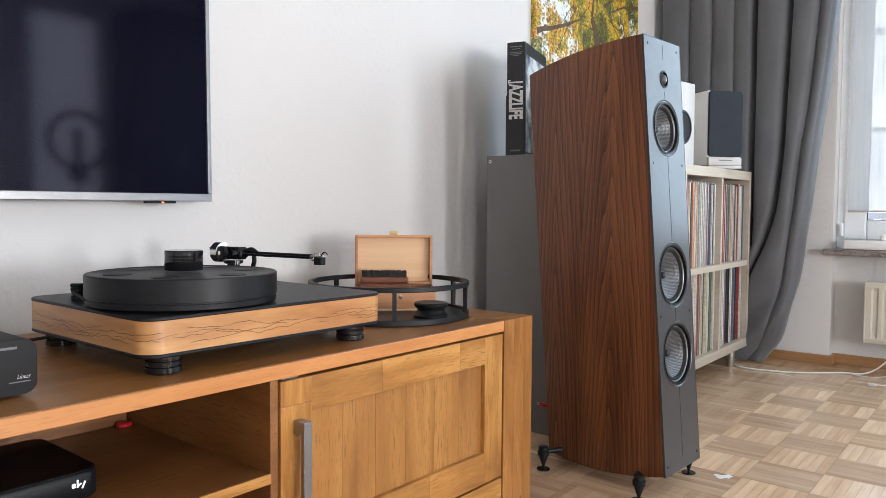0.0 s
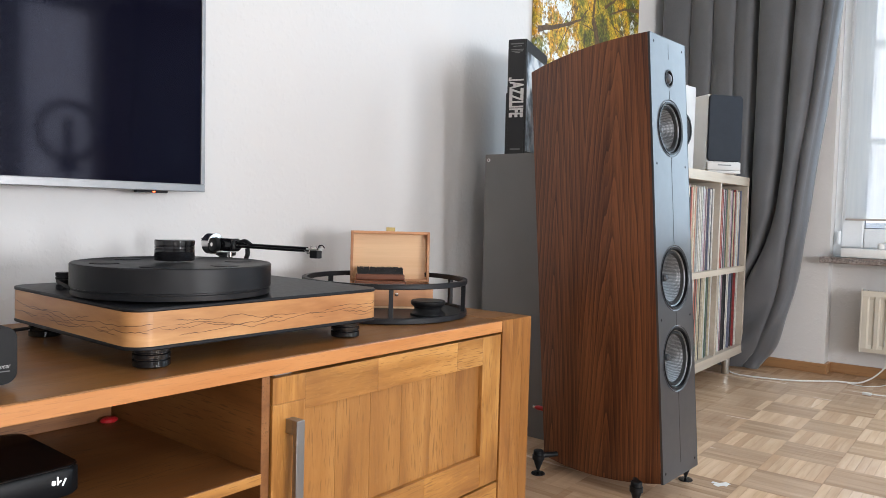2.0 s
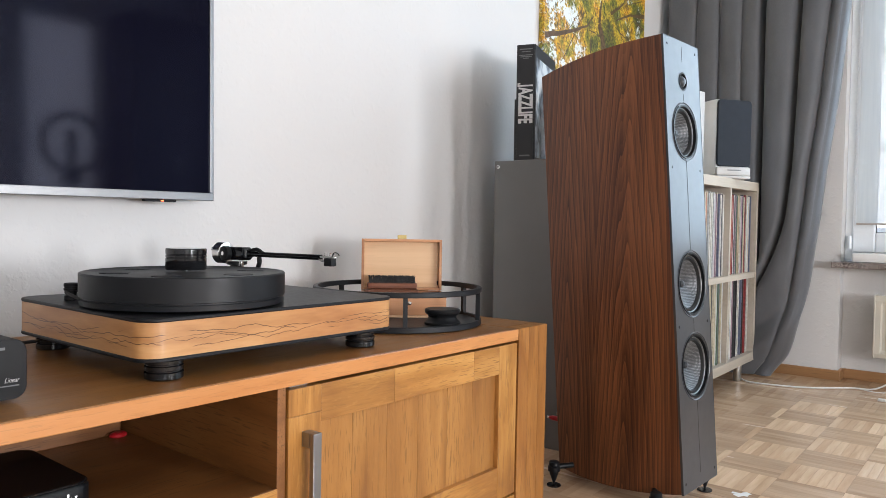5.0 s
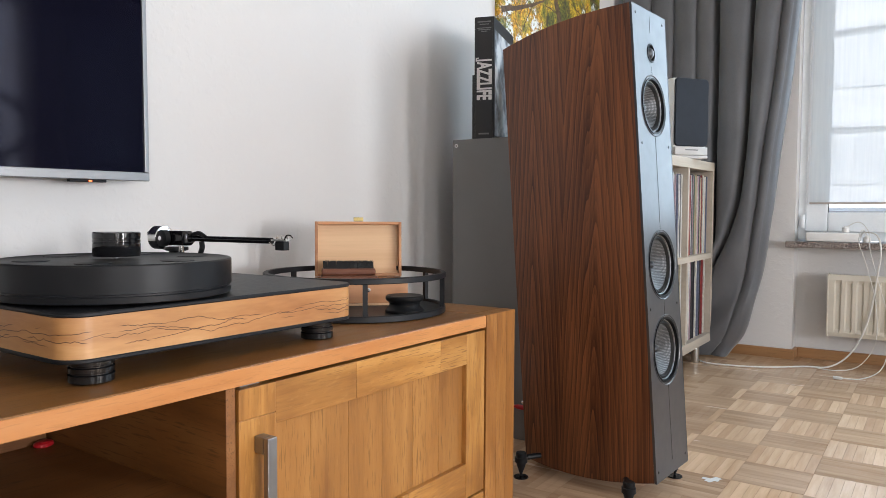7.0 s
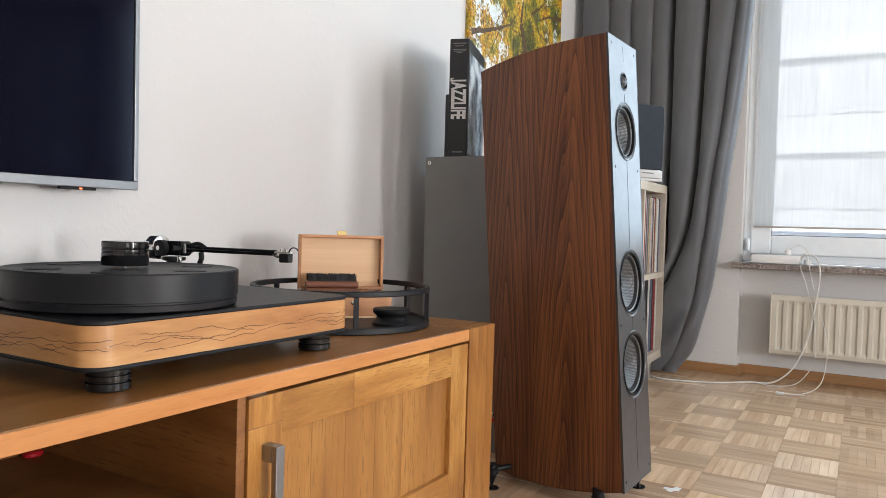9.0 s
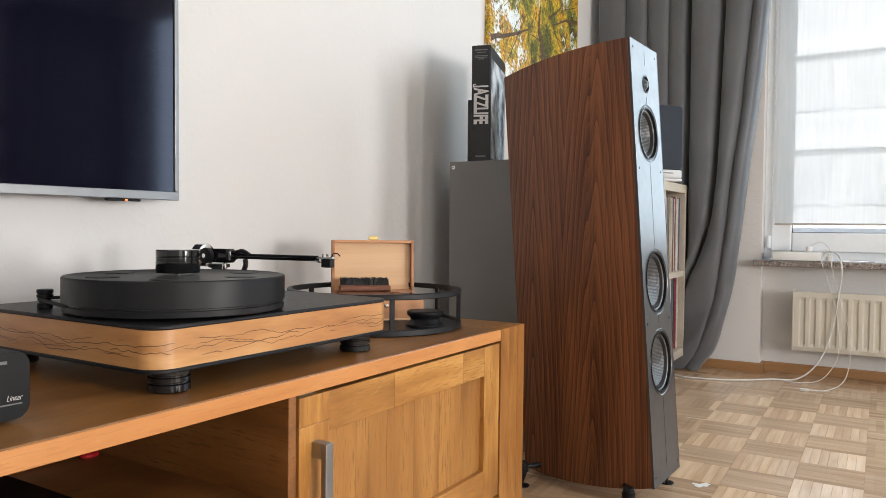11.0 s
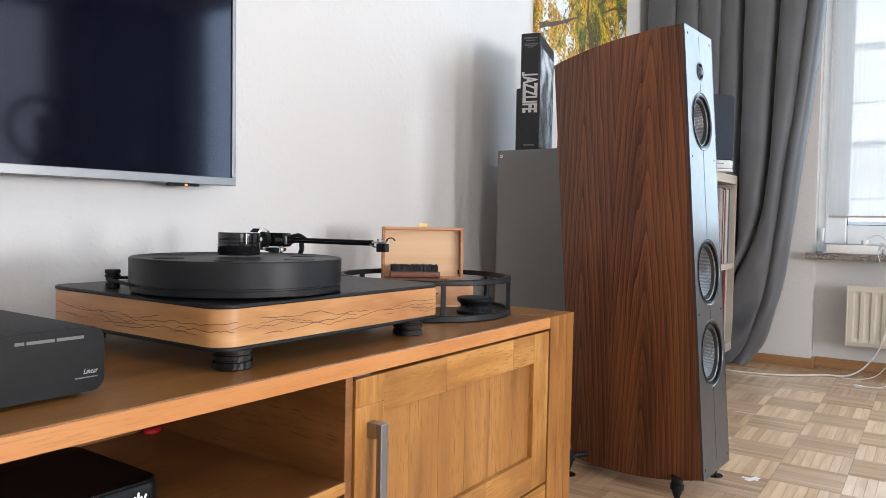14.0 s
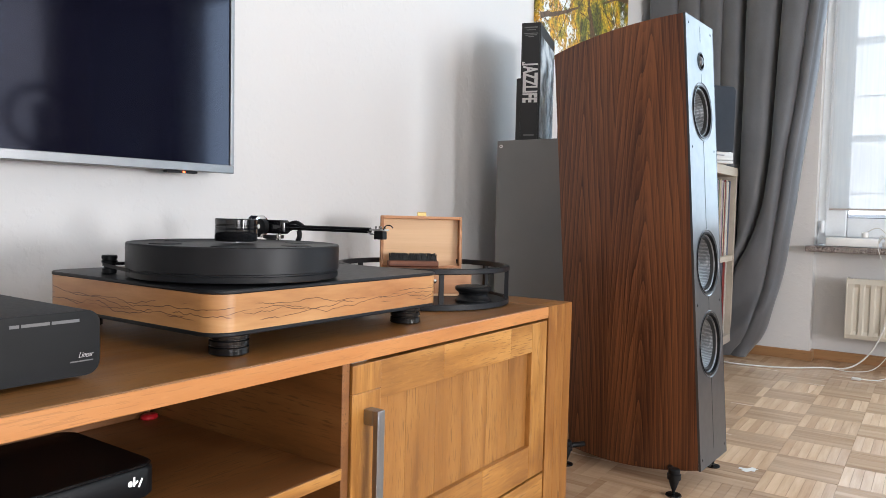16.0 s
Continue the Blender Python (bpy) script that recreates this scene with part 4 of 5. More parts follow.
    # flat belt from the pulley round the platter's foot
    A, B = Vector((mx, my)), Vector((px, py))
    dv, r1, r2 = (B - A), 0.0078, R - 0.0008
    base, off = math.atan2(dv.y, dv.x), math.acos((r1 - r2) / dv.length)
    bm = bmesh.new()
    rings = []
    for sgn in (1, -1):
        n = Vector((math.cos(base + sgn * off), math.sin(base + sgn * off)))
        p, q = A + n * r1, B + n * r2
        for k in range(2):
            pt = (p, q)[k] if sgn == 1 else (q, p)[k]
            rings.append((pt, n))
    arc = [(A + Vector((math.cos(base - off - s * (2 * math.pi - 2 * off) / 10), math.sin(base - off - s * (2 * math.pi - 2 * off) / 10))) * r1, Vector((math.cos(base - off - s * (2 * math.pi - 2 * off) / 10), math.sin(base - off - s * (2 * math.pi - 2 * off) / 10)))) for s in range(11)]
    loop = [rings[2]] + arc + [rings[1]]
    quads = []
    for pt, n in loop:
        quads.append([bm.verts.new((pt.x + n.x * e, pt.y + n.y * e, z)) for e, z in ((0, 0.5185), (0.0012, 0.5185), (0.0012, 0.5230), (0, 0.5230))])
    for u, v in zip(quads, quads[1:]):
        for k in range(4):
            bm.faces.new((u[k], u[(k + 1) % 4], v[(k + 1) % 4], v[k]))
    P("belt", bm, RUBBER, lab="black rubber drive belt", sm=False)
    # tonearm, resting on its lift
    bx, by, bz = -1.083, 0.800, 0.5745
    end = Vector((-0.874, 0.826, 0.5745))
    di = (end - Vector((bx, by, bz))).normalized()
    yaw = math.degrees(math.atan2(di.y, di.x))
    arm = P("tonearm", tube([Vector((bx, by, bz)) + di * 0.030, end - di * 0.012], 0.0044, 16), BLACK_GLOSS, lab="black tonearm with a chrome counterweight")
    L = pose(bx, by, bz, 0, 0, yaw)
    P("arm_base", lathe([(0.027, 0), (0.027, 0.006), (0.024, 0.0075), (0.011, 0.0085), (0.011, 0.046), (0.017, 0.048), (0.017, 0.053)], 40, pose(bx + 0.012, by + 0.001, 0.5081)), BLACK_SATIN, arm)
    hs = bmesh.new()
    slab(outline(0.050, 0.022, 0.008, 5), -0.011, 0.011, L @ pose(0.016, 0, 0), 0.004, hs)
    P("bearing_housing", hs, BLACK_GLOSS, arm)
    P("counterweight", lathe([(0.006, -0.010), (0.0175, -0.0092), (0.0185, -0.008), (0.0185, 0.008), (0.0175, 0.0092), (0.006, 0.010)], 40, L @ pose(-0.022, 0, 0, 0, 90, 0)), CHROME, arm, "polished chrome counterweight")
    P("counterweight_hub", lathe([(0.0065, 0), (0.0125, 0.0008), (0.0125, 0.009), (0.010, 0.010), (0.004, 0.0102)], 28, pose(bx + 0.002, by - 0.010, bz, 90, 0, 0)), BLACK_SATIN, arm)
    P("hub_screw", lathe([(0.0035, 0), (0.0035, 0.0012)], 16, pose(bx + 0.002, by - 0.0203, bz, 90, 0, 0)), CHROME, arm)
    P("stub", tube([L @ Vector((-0.032, 0, 0.004)), L @ Vector((-0.048, 0, 0.006))], 0.0016, 8), CHROME, arm)
    P("stub_knob", lathe([(0.0012, -0.003), (0.0032, -0.0015), (0.0032, 0.0015), (0.0012, 0.003)], 16, L @ pose(-0.048, 0, 0.006, 0, 90, 0)), CHROME, arm)
    P("collar", lathe([(0.0058, -0.004), (0.0058, 0.004)], 20, L @ pose(0.043, 0, 0, 0, 90, 0)), BLACK_GLOSS, arm)
    # lift: post, arched rest and lever
    lf = bmesh.new()
    tube([(bx + 0.062, by + 0.006, 0.5081), (bx + 0.062, by + 0.006, 0.548), (bx + 0.066, by + 0.0065, 0.561), (bx + 0.064, by + 0.007, 0.5695)], 0.0040, 10, lf)
    tube([(bx + 0.040, by + 0.005, 0.578), (bx + 0.058, by + 0.006, 0.5825), (bx + 0.072, by + 0.0075, 0.577)], 0.0035, 8, lf)
    P("arm_lift", lf, BLACK_SATIN, arm)
    P("lift_screw", lathe([(0.004, 0), (0.004, 0.0085), (0.003, 0.009)], 16, pose(bx + 0.030, by - 0.004, 0.554)), CHROME, arm)
    H = pose(end.x, end.y, end.z, 0, 0, yaw)
    hd = P("headshell", slab(outline(0.030, 0.012, 0.003, 3), 0.000, 0.0025, H @ pose(0.004, 0, 0)), ALU, arm, sm=False)
    cb = bmesh.new()
    box(-0.002, 0.014, -0.006, 0.006, -0.013, -0.0004, 0.0012, cb)
    cb.transform(H)
    P("cartridge", cb, BLACK_PLASTIC, hd, sm=False)
    for k in (0.001, 0.010):
        for s_ in (-0.005, 0.005):
            P("screw", lathe([(0.0014, 0), (0.0014, 0.004)], 10, H @ pose(k, s_, 0.0028)), CHROME, hd)
    wr = bmesh.new()
    for q in range(4):
        tube([H @ Vector((-0.014, -0.004 + 0.0026 * q, -0.002)), H @ Vector((-0.008, -0.004 + 0.0026 * q, -0.006)), H @ Vector((-0.003, -0.004 + 0.0026 * q, -0.006))], 0.0005, 5, wr, 3)
    P("lead", wr, CHROME, hd)
    P("finger_lift", tube([H @ Vector((0.015, -0.006, 0.002)), H @ Vector((0.022, -0.010, 0.008)), H @ Vector((0.031, -0.013, 0.0085)), H @ Vector((0.036, -0.014, 0.005))], 0.0009, 8), BLACK_GLOSS, hd)


def power_supply():
    s = thing("power_supply", pose(-0.99, 0.236, 0.428), "black metal turntable power supply with rounded corners", "power supply")
    # front face is a rounded rectangle in the yz plane, drawn out along x
    m = Matrix(((0, 0, 1, -0.872), (1, 0, 0, 0.236), (0, 1, 0, 0.4648), (0, 0, 0, 1)))
    P = lambda n, bm, mt, par=s, lab="", sm=False: part(n, bm, mt, par, lab, sm, at_world=True)
    P("case", slab(outline(0.31, 0.065, 0.014, 6), -0.235, -0.004, m), BLACK_PLASTIC, sm=True)
    fp = P("front_plate", slab(outline(0.31, 0.065, 0.014, 6), -0.0038, 0.0, m, 0.001), BLACK_SATIN, sm=True)
    for fx in (-0.90, -1.08):
        for fy in (0.12, 0.355):
            P("foot", lathe([(0.008, 0), (0.009, 0.001), (0.009, 0.0036)], 20, pose(fx, fy, 0.4282)), RUBBER, sm=True)
    # maker's line and small print as bars; the one legible word is lettered
    TXT, LIN = (0.304, 0.369), (0.376, 0.4535)
    x = TXT[0]
    for w in (0.13, 0.40, 0.41):
        P("print_bar", box(-0.872, -0.8716, x, x + w * (TXT[1] - TXT[0]), 0.4864, 0.4894), GREYINK, fp)
        x += (w + 0.03) * (TXT[1] - TXT[0])
    words("lettering", "Linear", 0.0078, BASE[s].inverted() @ m @ pose(LIN[0] - 0.236, LIN[1] - 0.4648, 0.0004), INK, fp, width=0.0150, bold=-0.0001, slant=0.4)
    P("print_bar", box(-0.872, -0.8716, LIN[0] - 0.016, LIN[0] + 0.007, LIN[1] - 0.0068, LIN[1] - 0.0056), GREYINK, fp)


def set_top_box():
    s = thing("set_top_box", pose(-0.97, 0.33, 0.270), "flat black set-top box with rounded corners on the shelf", "set-top box")
    P = lambda n, bm, mt, par=s, lab="", sm=False: part(n, bm, mt, par, lab, sm, at_world=True)
    o = outline(0.190, 0.30, 0.020, 6)
    P("case", slab(o, 0.2745, 0.3085, pose(-0.996, 0.329, 0), 0.003), BLACK_SATIN, sm=True)
    P("lid", slab(outline(0.188, 0.298, 0.020, 6), 0.3087, 0.3120, pose(-0.996, 0.329, 0), 0.002), BLACK_GLOSS, sm=True)
    for a in (-0.06, 0.06):
        for b in (-0.1, 0.1):
            P("foot", lathe([(0.007, 0), (0.007, 0.0045)], 16, pose(-0.996 + a, 0.329 + b, 0.2702)), RUBBER)
    lit, ns, ls, b = material("lit_mark", 0.4)
    b.inputs["Base Color"].default_value = (0.8, 0.8, 0.8, 1)
    b.inputs["Emission Color"].default_value, b.inputs["Emission Strength"].default_value = (1, 1, 1, 1), 0.8
    # lit mark of the maker as plain shapes
    bm = bmesh.new()
    m = Matrix(((0, 0, 1, -0.9008), (1, 0, 0, 0.4490), (0, 1, 0, 0.2955), (0, 0, 0, 1)))
    slab(outline(0.0045, 0.006, 0.0018, 4), 0, 0.0004, m @ pose(-0.0062, -0.0006, 0), bm=bm)
    slab(outline(0.0018, 0.0105, 0.0006, 3), 0, 0.0004, m @ pose(-0.0015, 0.001, 0), bm=bm)
    slab(outline(0.0045, 0.0018, 0.0006, 3), 0, 0.0004, m @ pose(0.0012, -0.0005, 0, 0, 0, 35), bm=bm)
    slab(outline(0.0018, 0.0095, 0.0006, 3), 0, 0.0004, m @ pose(0.0062, -0.002, 0, 0, 0, -25), bm=bm)
    P("lit_mark", bm, lit, lab="small white lit mark")


def red_cap():
    bm = lathe([(0.008, 0), (0.0105, 0.002), (0.0105, 0.006), (0.008, 0.0085), (0.002, 0.0092)], 28)
    bmesh.ops.scale(bm, vec=(1, 1.35, 1), verts=bm.verts[:])
    bm.transform(pose(-1.182, 0.652, 0.2702))
    solo("plastic_cap", bm, RED, "small red plastic cap lying on the shelf", "cap", smooth=True)


def floor_speaker():
    """Tower loudspeaker: curved veneered sides, sloping lacquered baffle, arched top and outrigger feet."""
    yaw = -3.5
    s = thing("floor_speaker", pose(-0.577, 1.685, 0, 0, 0, yaw), "tall floor-standing loudspeaker with rosewood sides and grey baffle", "loudspeaker")
    Wf = 0.092
    # local axes: x forward (0 at the baffle's foot), y to the side; u runs from the front to the back
    lean = lambda z: -0.0735 * (z - 0.053)
    half = lambda u: Wf - 0.040 * u ** 2.2
    top = lambda u: 1.052 - 0.010 * u - 0.036 * u ** 2
    bot = lambda u: 0.053 - 0.085 * u + 0.058 * u ** 2.0
    nu, nz = 16, 14

    def point(u, v, side):
        z = bot(u) + (top(u) - bot(u)) * v
        back = lean(z) * (1 - u) + u * (-0.343 - 0.0758 * (z - 0.05))
        return Vector((back - 0.005 * (1 - u), side * half(u), z))
    bm = bmesh.new()
    grid = {}
    for side in (-1, 1):
        for i in range(nu + 1):
            for j in range(nz + 1):
                grid[side, i, j] = bm.verts.new(point(i / nu, j / nz, side))
        for i in range(nu):
            for j in range(nz):
                bm.faces.new((grid[side, i, j], grid[side, i + 1, j], grid[side, i + 1, j + 1], grid[side, i, j + 1]))
    for i in range(nu):
        bm.faces.new((grid[-1, i, nz], grid[1, i, nz], grid[1, i + 1, nz], grid[-1, i + 1, nz]))
        bm.faces.new((grid[-1, i, 0], grid[1, i, 0], grid[1, i + 1, 0], grid[-1, i + 1, 0]))
    for j in range(nz):
        bm.faces.new((grid[-1, nu, j], grid[1, nu, j], grid[1, nu, j + 1], grid[-1, nu, j + 1]))
    cab = part("cabinet", bm, ROSE, s, "curved dark rosewood veneer", smooth=True)
    # baffle frame: origin at its foot, X to the right of the baffle, Y up it, Z outwards
    tilt = math.degrees(math.atan(0.0735))
    F = pose(0, 0, 0.053) @ Matrix(((0, 0, 1, 0), (1, 0, 0, 0), (0, 1, 0, 0), (0, 0, 0, 1))) @ pose(0, 0, 0, -tilt, 0, 0)
    H = 1.0015
    bm = bmesh.new()
    # baffle face with round openings for the drivers
    holes = ((0.911, 0.0205), (0.7965, 0.0615), (0.4525, 0.0715), (0.2675, 0.0715))
    seg = 48
    cells = [(0.0, 0.360, 0.2675, 0.0715), (0.360, 0.620, 0.4525, 0.0715), (0.620, 0.865, 0.7965, 0.0615), (0.865, H, 0.911, 0.0205)]
    for v0, v1, c, r in cells:
        inner, outer = [], []
        for k in range(seg):
            a = 2 * math.pi * k / seg
            ca, sa = math.cos(a), math.sin(a)
            inner.append(bm.verts.new((r * ca, c + r * sa, 0)))
            t = min(x for x in ((Wf - 0.001) / abs(ca) if abs(ca) > 1e-6 else 9, ((v1 - c) if sa > 0 else (c - v0)) / abs(sa) if abs(sa) > 1e-6 else 9))
            outer.append(bm.verts.new((t * ca, c + t * sa, 0)))
        for k in range(seg):
            bm.faces.new((inner[k], inner[(k + 1) % seg], outer[(k + 1) % seg], outer[k]))
        for cxs, cys in ((1, 1), (-1, 1), (-1, -1), (1, -1)):
            corner = bm.verts.new((cxs * (Wf - 0.001), v1 if cys > 0 else v0, 0))
            near = sorted(range(seg), key=lambda k: (outer[k].co - corner.co).length)[:2]
            try:
                bm.faces.new((outer[near[0]], corner, outer[near[1]]))
            except ValueError:
                pass
        low = [bm.verts.new((v.co.x, v.co.y, -0.010)) for v in inner]
        for k in range(seg):
            bm.faces.new((inner[k], inner[(k + 1) % seg], low[(k + 1) % seg], low[k]))
    bmesh.ops.remove_doubles(bm, verts=bm.verts[:], dist=0.0004)
    bm.transform(F)
    baf = part("baffle", bm, BAFFLE, s, "slate grey lacquered baffle, sloping back")
    rim = bmesh.new()
    box(-Wf, -Wf + 0.001, 0, H, -0.0048, 0.0004, bm=rim), box(Wf - 0.001, Wf, 0, H, -0.0048, 0.0004, bm=rim)
    box(-Wf, Wf, -0.001, 0, -0.0048, 0.0004, bm=rim), box(-Wf, Wf, H, H + 0.001, -0.0048, 0.0004, bm=rim)
    rim.transform(F)
    part("baffle_edge", rim, BAFFLE, baf)
    for v0, v1 in ((0.955, 0.990), (0.862, 0.882), (0.527, 0.732), (0.342, 0.378), (0.028, 0.193)):
        b2 = box(-0.0006, 0.0006, v0, v1, -0.0004, 0.0003)
        b2.transform(F)
        part("seam", b2, RUBBER, baf)
    for u, v in ((-0.073, 0.985), (0.073, 0.985), (-0.074, 0.712), (0.074, 0.712), (-0.076, 0.362), (0.076, 0.362), (-0.078, 0.02), (0.078, 0.02)):
        part("grille_socket", lathe([(0.0032, -0.001), (0.0032, 0.0004), (0.002, 0.0008)], 14, F @ pose(u, v, 0)), BLACK_SATIN, baf)
    for n, (c, r) in enumerate(holes):
        C = F @ pose(0, c, 0)
        if n == 0:
            tw = part("tweeter", lathe([(r, -0.001), (r + 0.0004, 0.0012), (r - 0.003, 0.0016), (r - 0.0045, -0.003), (0.0125, -0.004), (0.0125, -0.006)], 40, C, caps=(False, True)), BLACK_SATIN, s, "small tweeter in a dark ring", smooth=True)
            part("dome", lathe([(0.0125, -0.005), (0.0115, 0.000), (0.008, 0.0035), (0.0035, 0.0052), (0.0005, 0.0055)], 32, C, caps=(False, True)), BAFFLE, tw, smooth=True)
            continue
        ring = [(r - 0.0005, 0.0003), (r - 0.0005, 0.0016), (r - 0.0045, 0.0010), (r - 0.0060, -0.008), (r - 0.007, -0.012)]
        dr = part("driver", lathe(ring, 64, C, caps=(False, False)), BLACK_SATIN, s, "bass driver with woven cone" if n > 1 else "midrange driver with woven cone", smooth=True)
        part("inner_ring", lathe([(r - 0.0062, -0.0068), (r - 0.0072, -0.0045), (r - 0.0086, -0.0052), (r - 0.0090, -0.0085)], 64, C, caps=(False, False)), STEEL, dr, "thin steel ring", smooth=True)
        part("surround", lathe([(r - 0.0088, -0.0095), (r - 0.0108, -0.0060), (r - 0.0138, -0.0055), (r - 0.0165, -0.009), (r - 0.0172, -0.012)], 64, C, caps=(False, False)), RUBBER, dr, smooth=True)
        part("cone", lathe([(r - 0.0168, -0.0112), (r - 0.030, -0.019), (0.015, -0.0285), (0.006, -0.030)], 64, C, caps=(False, True)), CONE, dr, "silver-grey woven cone", smooth=True)
        part("dust_cap", lathe([(0.0085, -0.0295), (0.0078, -0.0225), (0.005, -0.0195), (0.0015, -0.0188), (0.0004, -0.0188)], 32, C, caps=(False, True)), BAFFLE, dr, smooth=True)
        part("frame_trim", lathe([(r + 0.0050, 0.0002), (r + 0.0042, 0.0014), (r + 0.0006, -0.0012), (r - 0.0004, -0.0030)], 64, C, caps=(False, False)), BAFFLE, dr, smooth=True)
    # spikes on short outrigger arms
    def foot(x, y, tx, ty):
        a = part("outrigger", tube([(tx, ty, 0.046), (x, y, 0.046)], 0.0065, 12), BLACK_SATIN, s)
        part("spike", lathe([(0.0022, 0.004), (0.0035, 0.010), (0.0105, 0.030), (0.0118, 0.036), (0.0148, 0.037), (0.0148, 0.048), (0.0125, 0.049), (0.0125, 0.058), (0.0105, 0.060)], 28, pose(x, y, 0)), BLACK_SATIN, a, smooth=True)
        part("spike_shoe", lathe([(0.0165, 0.0), (0.0175, 0.001), (0.0165, 0.003), (0.004, 0.0045)], 28, pose(x, y, 0)), BLACK_GLOSS, a, smooth=True)
    inv = BASE[s].inverted()
    for gx, gy, ux, uy in ((-0.629, 1.556, -0.66, 1.62), (-0.607, 1.800, -0.64, 1.74), (-0.900, 1.590, -0.872, 1.632), (-0.88, 1.755, -0.84, 1.71)):
        p, q = inv @ Vector((gx, gy, 0)), inv @ Vector((ux, uy, 0))
        foot(p.x, p.y, q.x, q.y)
    for k, mt in enumerate((RED, BLACK_SATIN)):
        tp = part("terminal", lathe([(0.005, 0), (0.0062, 0.002), (0.0062, 0.038), (0.004, 0.039), (0.004, 0.046)], 16, pose(-0.348, -0.022 + 0.045 * k, 0.135, 0, -90, 0)), mt, s, "red terminal post" if k == 0 else "", smooth=True)
        part("terminal_tip", lathe([(0.0038, 0), (0.0038, 0.006)], 12, pose(-0.394, -0.022 + 0.045 * k, 0.135, 0, -90, 0)), CHROME, tp)


def round_tray():
    t = thing("round_tray", pose(-1.029, 1.162, 0.428), "round black metal gallery tray on the sideboard", "tray")
    R = 0.172
    part("tray_plate", lathe([(R - 0.004, 0.0005), (R, 0.002), (R, 0.011), (R - 0.0015, 0.0125), (R - 0.008, 0.0125), (R - 0.009, 0.0075), (0.01, 0.0075)], 96), BLACK_TOP, t, smooth=True)
    part("gallery_rail", lathe([(R - 0.010, 0.066), (R - 0.0015, 0.066), (R, 0.0675), (R, 0.0745), (R - 0.0015, 0.076), (R - 0.0095, 0.076), (R - 0.010, 0.0745), (R - 0.010, 0.066)], 96), BLACK_TOP, t, smooth=True)
    for deg in (26, 73, -43, -100, 125, 180, 225):
        a = radians(deg)
        b = box(-0.004, 0.004, -0.004, 0.004, 0.0125, 0.066)
        b.transform(pose((R - 0.005) * math.cos(a), (R - 0.005) * math.sin(a), 0, 0, 0, deg))
        part("post", b, BLACK_TOP, t)


def record_box():
    """Open cedar box with its lid upright; local x runs along the hinge, y away from the viewer."""
    w, d, h, th = 0.178, 0.120, 0.046, 0.006
    t = thing("wooden_box", pose(-1.085, 1.237, 0.4358, 0, 0, 44.8), "open wooden record-care box with a brass latch", "box")
    y1, y0 = 0.040, 0.040 - d
    part("bottom", box(-w / 2, w / 2, y0, y1, 0, 0.004), BIRCH, t)
    part("front_wall", box(-w / 2, w / 2, y0, y0 + th, 0.0042, h, 0.001), BIRCH_EDGE, t)
    part("back_wall", box(-w / 2, w / 2, y1 - th, y1, 0.0042, h, 0.001), BIRCH_EDGE, t)
    for s in (-1, 1):
        part("side_wall", box(s * w / 2 - (th if s > 0 else 0), s * w / 2 + (0 if s > 0 else th), y0 + th, y1 - th, 0.0042, h, 0.001), BIRCH_EDGE, t)
    hinge = pose(0, y1, h + 0.001, -3, 0, 0)
    lid = part("lid", _lid_bm(hinge, w, th), BIRCH, t, "upright lid with a pale birch panel")
    for x0, x1, z0, z1 in ((-w / 2, -w / 2 + th, 0, 0.113), (w / 2 - th, w / 2, 0, 0.113), (-w / 2 + th, w / 2 - th, 0, th), (-w / 2 + th, w / 2 - th, 0.113 - th, 0.113)):
        b = box(x0, x1, -0.018, 0.004, z0, z1, 0.0008)
        b.transform(hinge)
        part("lid_frame", b, BIRCH_EDGE, lid)
    b = box(-0.010, 0.010, -0.001, 0.0015, 0.1135, 0.122, 0.0008)
    b.transform(hinge @ pose(0, -0.012, 0))
    part("latch_plate", b, BRASS, lid, "small brass latch")
    part("latch_knob", lathe([(0.004, 0), (0.004, 0.003), (0.002, 0.004)], 14, pose(0.012, y0, 0.030, 90, 0, 0)), CHROME, t)
    for x in (-0.05, 0.05):
        part("hinge", box(x - 0.010, x + 0.010, y1 - 0.002, y1 + 0.0015, h - 0.008, h + 0.0005, 0.0006), BRASS, t)
    # brush lying across the walls of the box
    m = BASE[t] @ pose(-0.022, 0.000, h + 0.0004)
    br = thing("record_brush", m, "walnut record brush with short black bristles upwards", "brush")
    part("block", box(-0.055, 0.055, -0.046, 0.034, 0, 0.0065, 0.0015), WALNUT, br)
    part("handle", box(-0.054, 0.054, -0.013, 0.013, 0.0067, 0.020, 0.003), WALNUT, br)
    rng = random.Random(5)
    bm = bmesh.new()
    for i in range(46):
        for j in range(6):
            x, y = -0.049 + 0.098 * i / 45 + rng.uniform(-0.0008, 0.0008), -0.009 + 0.018 * j / 5
            lx, ly, hh, r = rng.uniform(-0.002, 0.002), rng.uniform(-0.002, 0.002), rng.uniform(0.0125, 0.0160), 0.0009
            q = [bm.verts.new((x + dx, y + dy, 0.0196)) for dx, dy in ((-r, -r), (r, -r), (r, r), (-r, r))]
            p = [bm.verts.new((x + lx + dx * 0.7, y + ly + dy * 0.7, 0.020 + hh)) for dx, dy in ((-r, -r), (r, -r), (r, r), (-r, r))]
            for k in range(4):
                bm.faces.new((q[k], q[(k + 1) % 4], p[(k + 1) % 4], p[k]))
            bm.faces.new(p)
    part("bristles", bm, BRISTLE, br, "short black bristles")
    # a stylus tool inside the box
    m = BASE[t] @ pose(0.045, -0.03, 0.0305, 0, 0, 8)
    tl = thing("stylus_brush", m, "slim dark stylus brush lying in the wooden box", "brush")
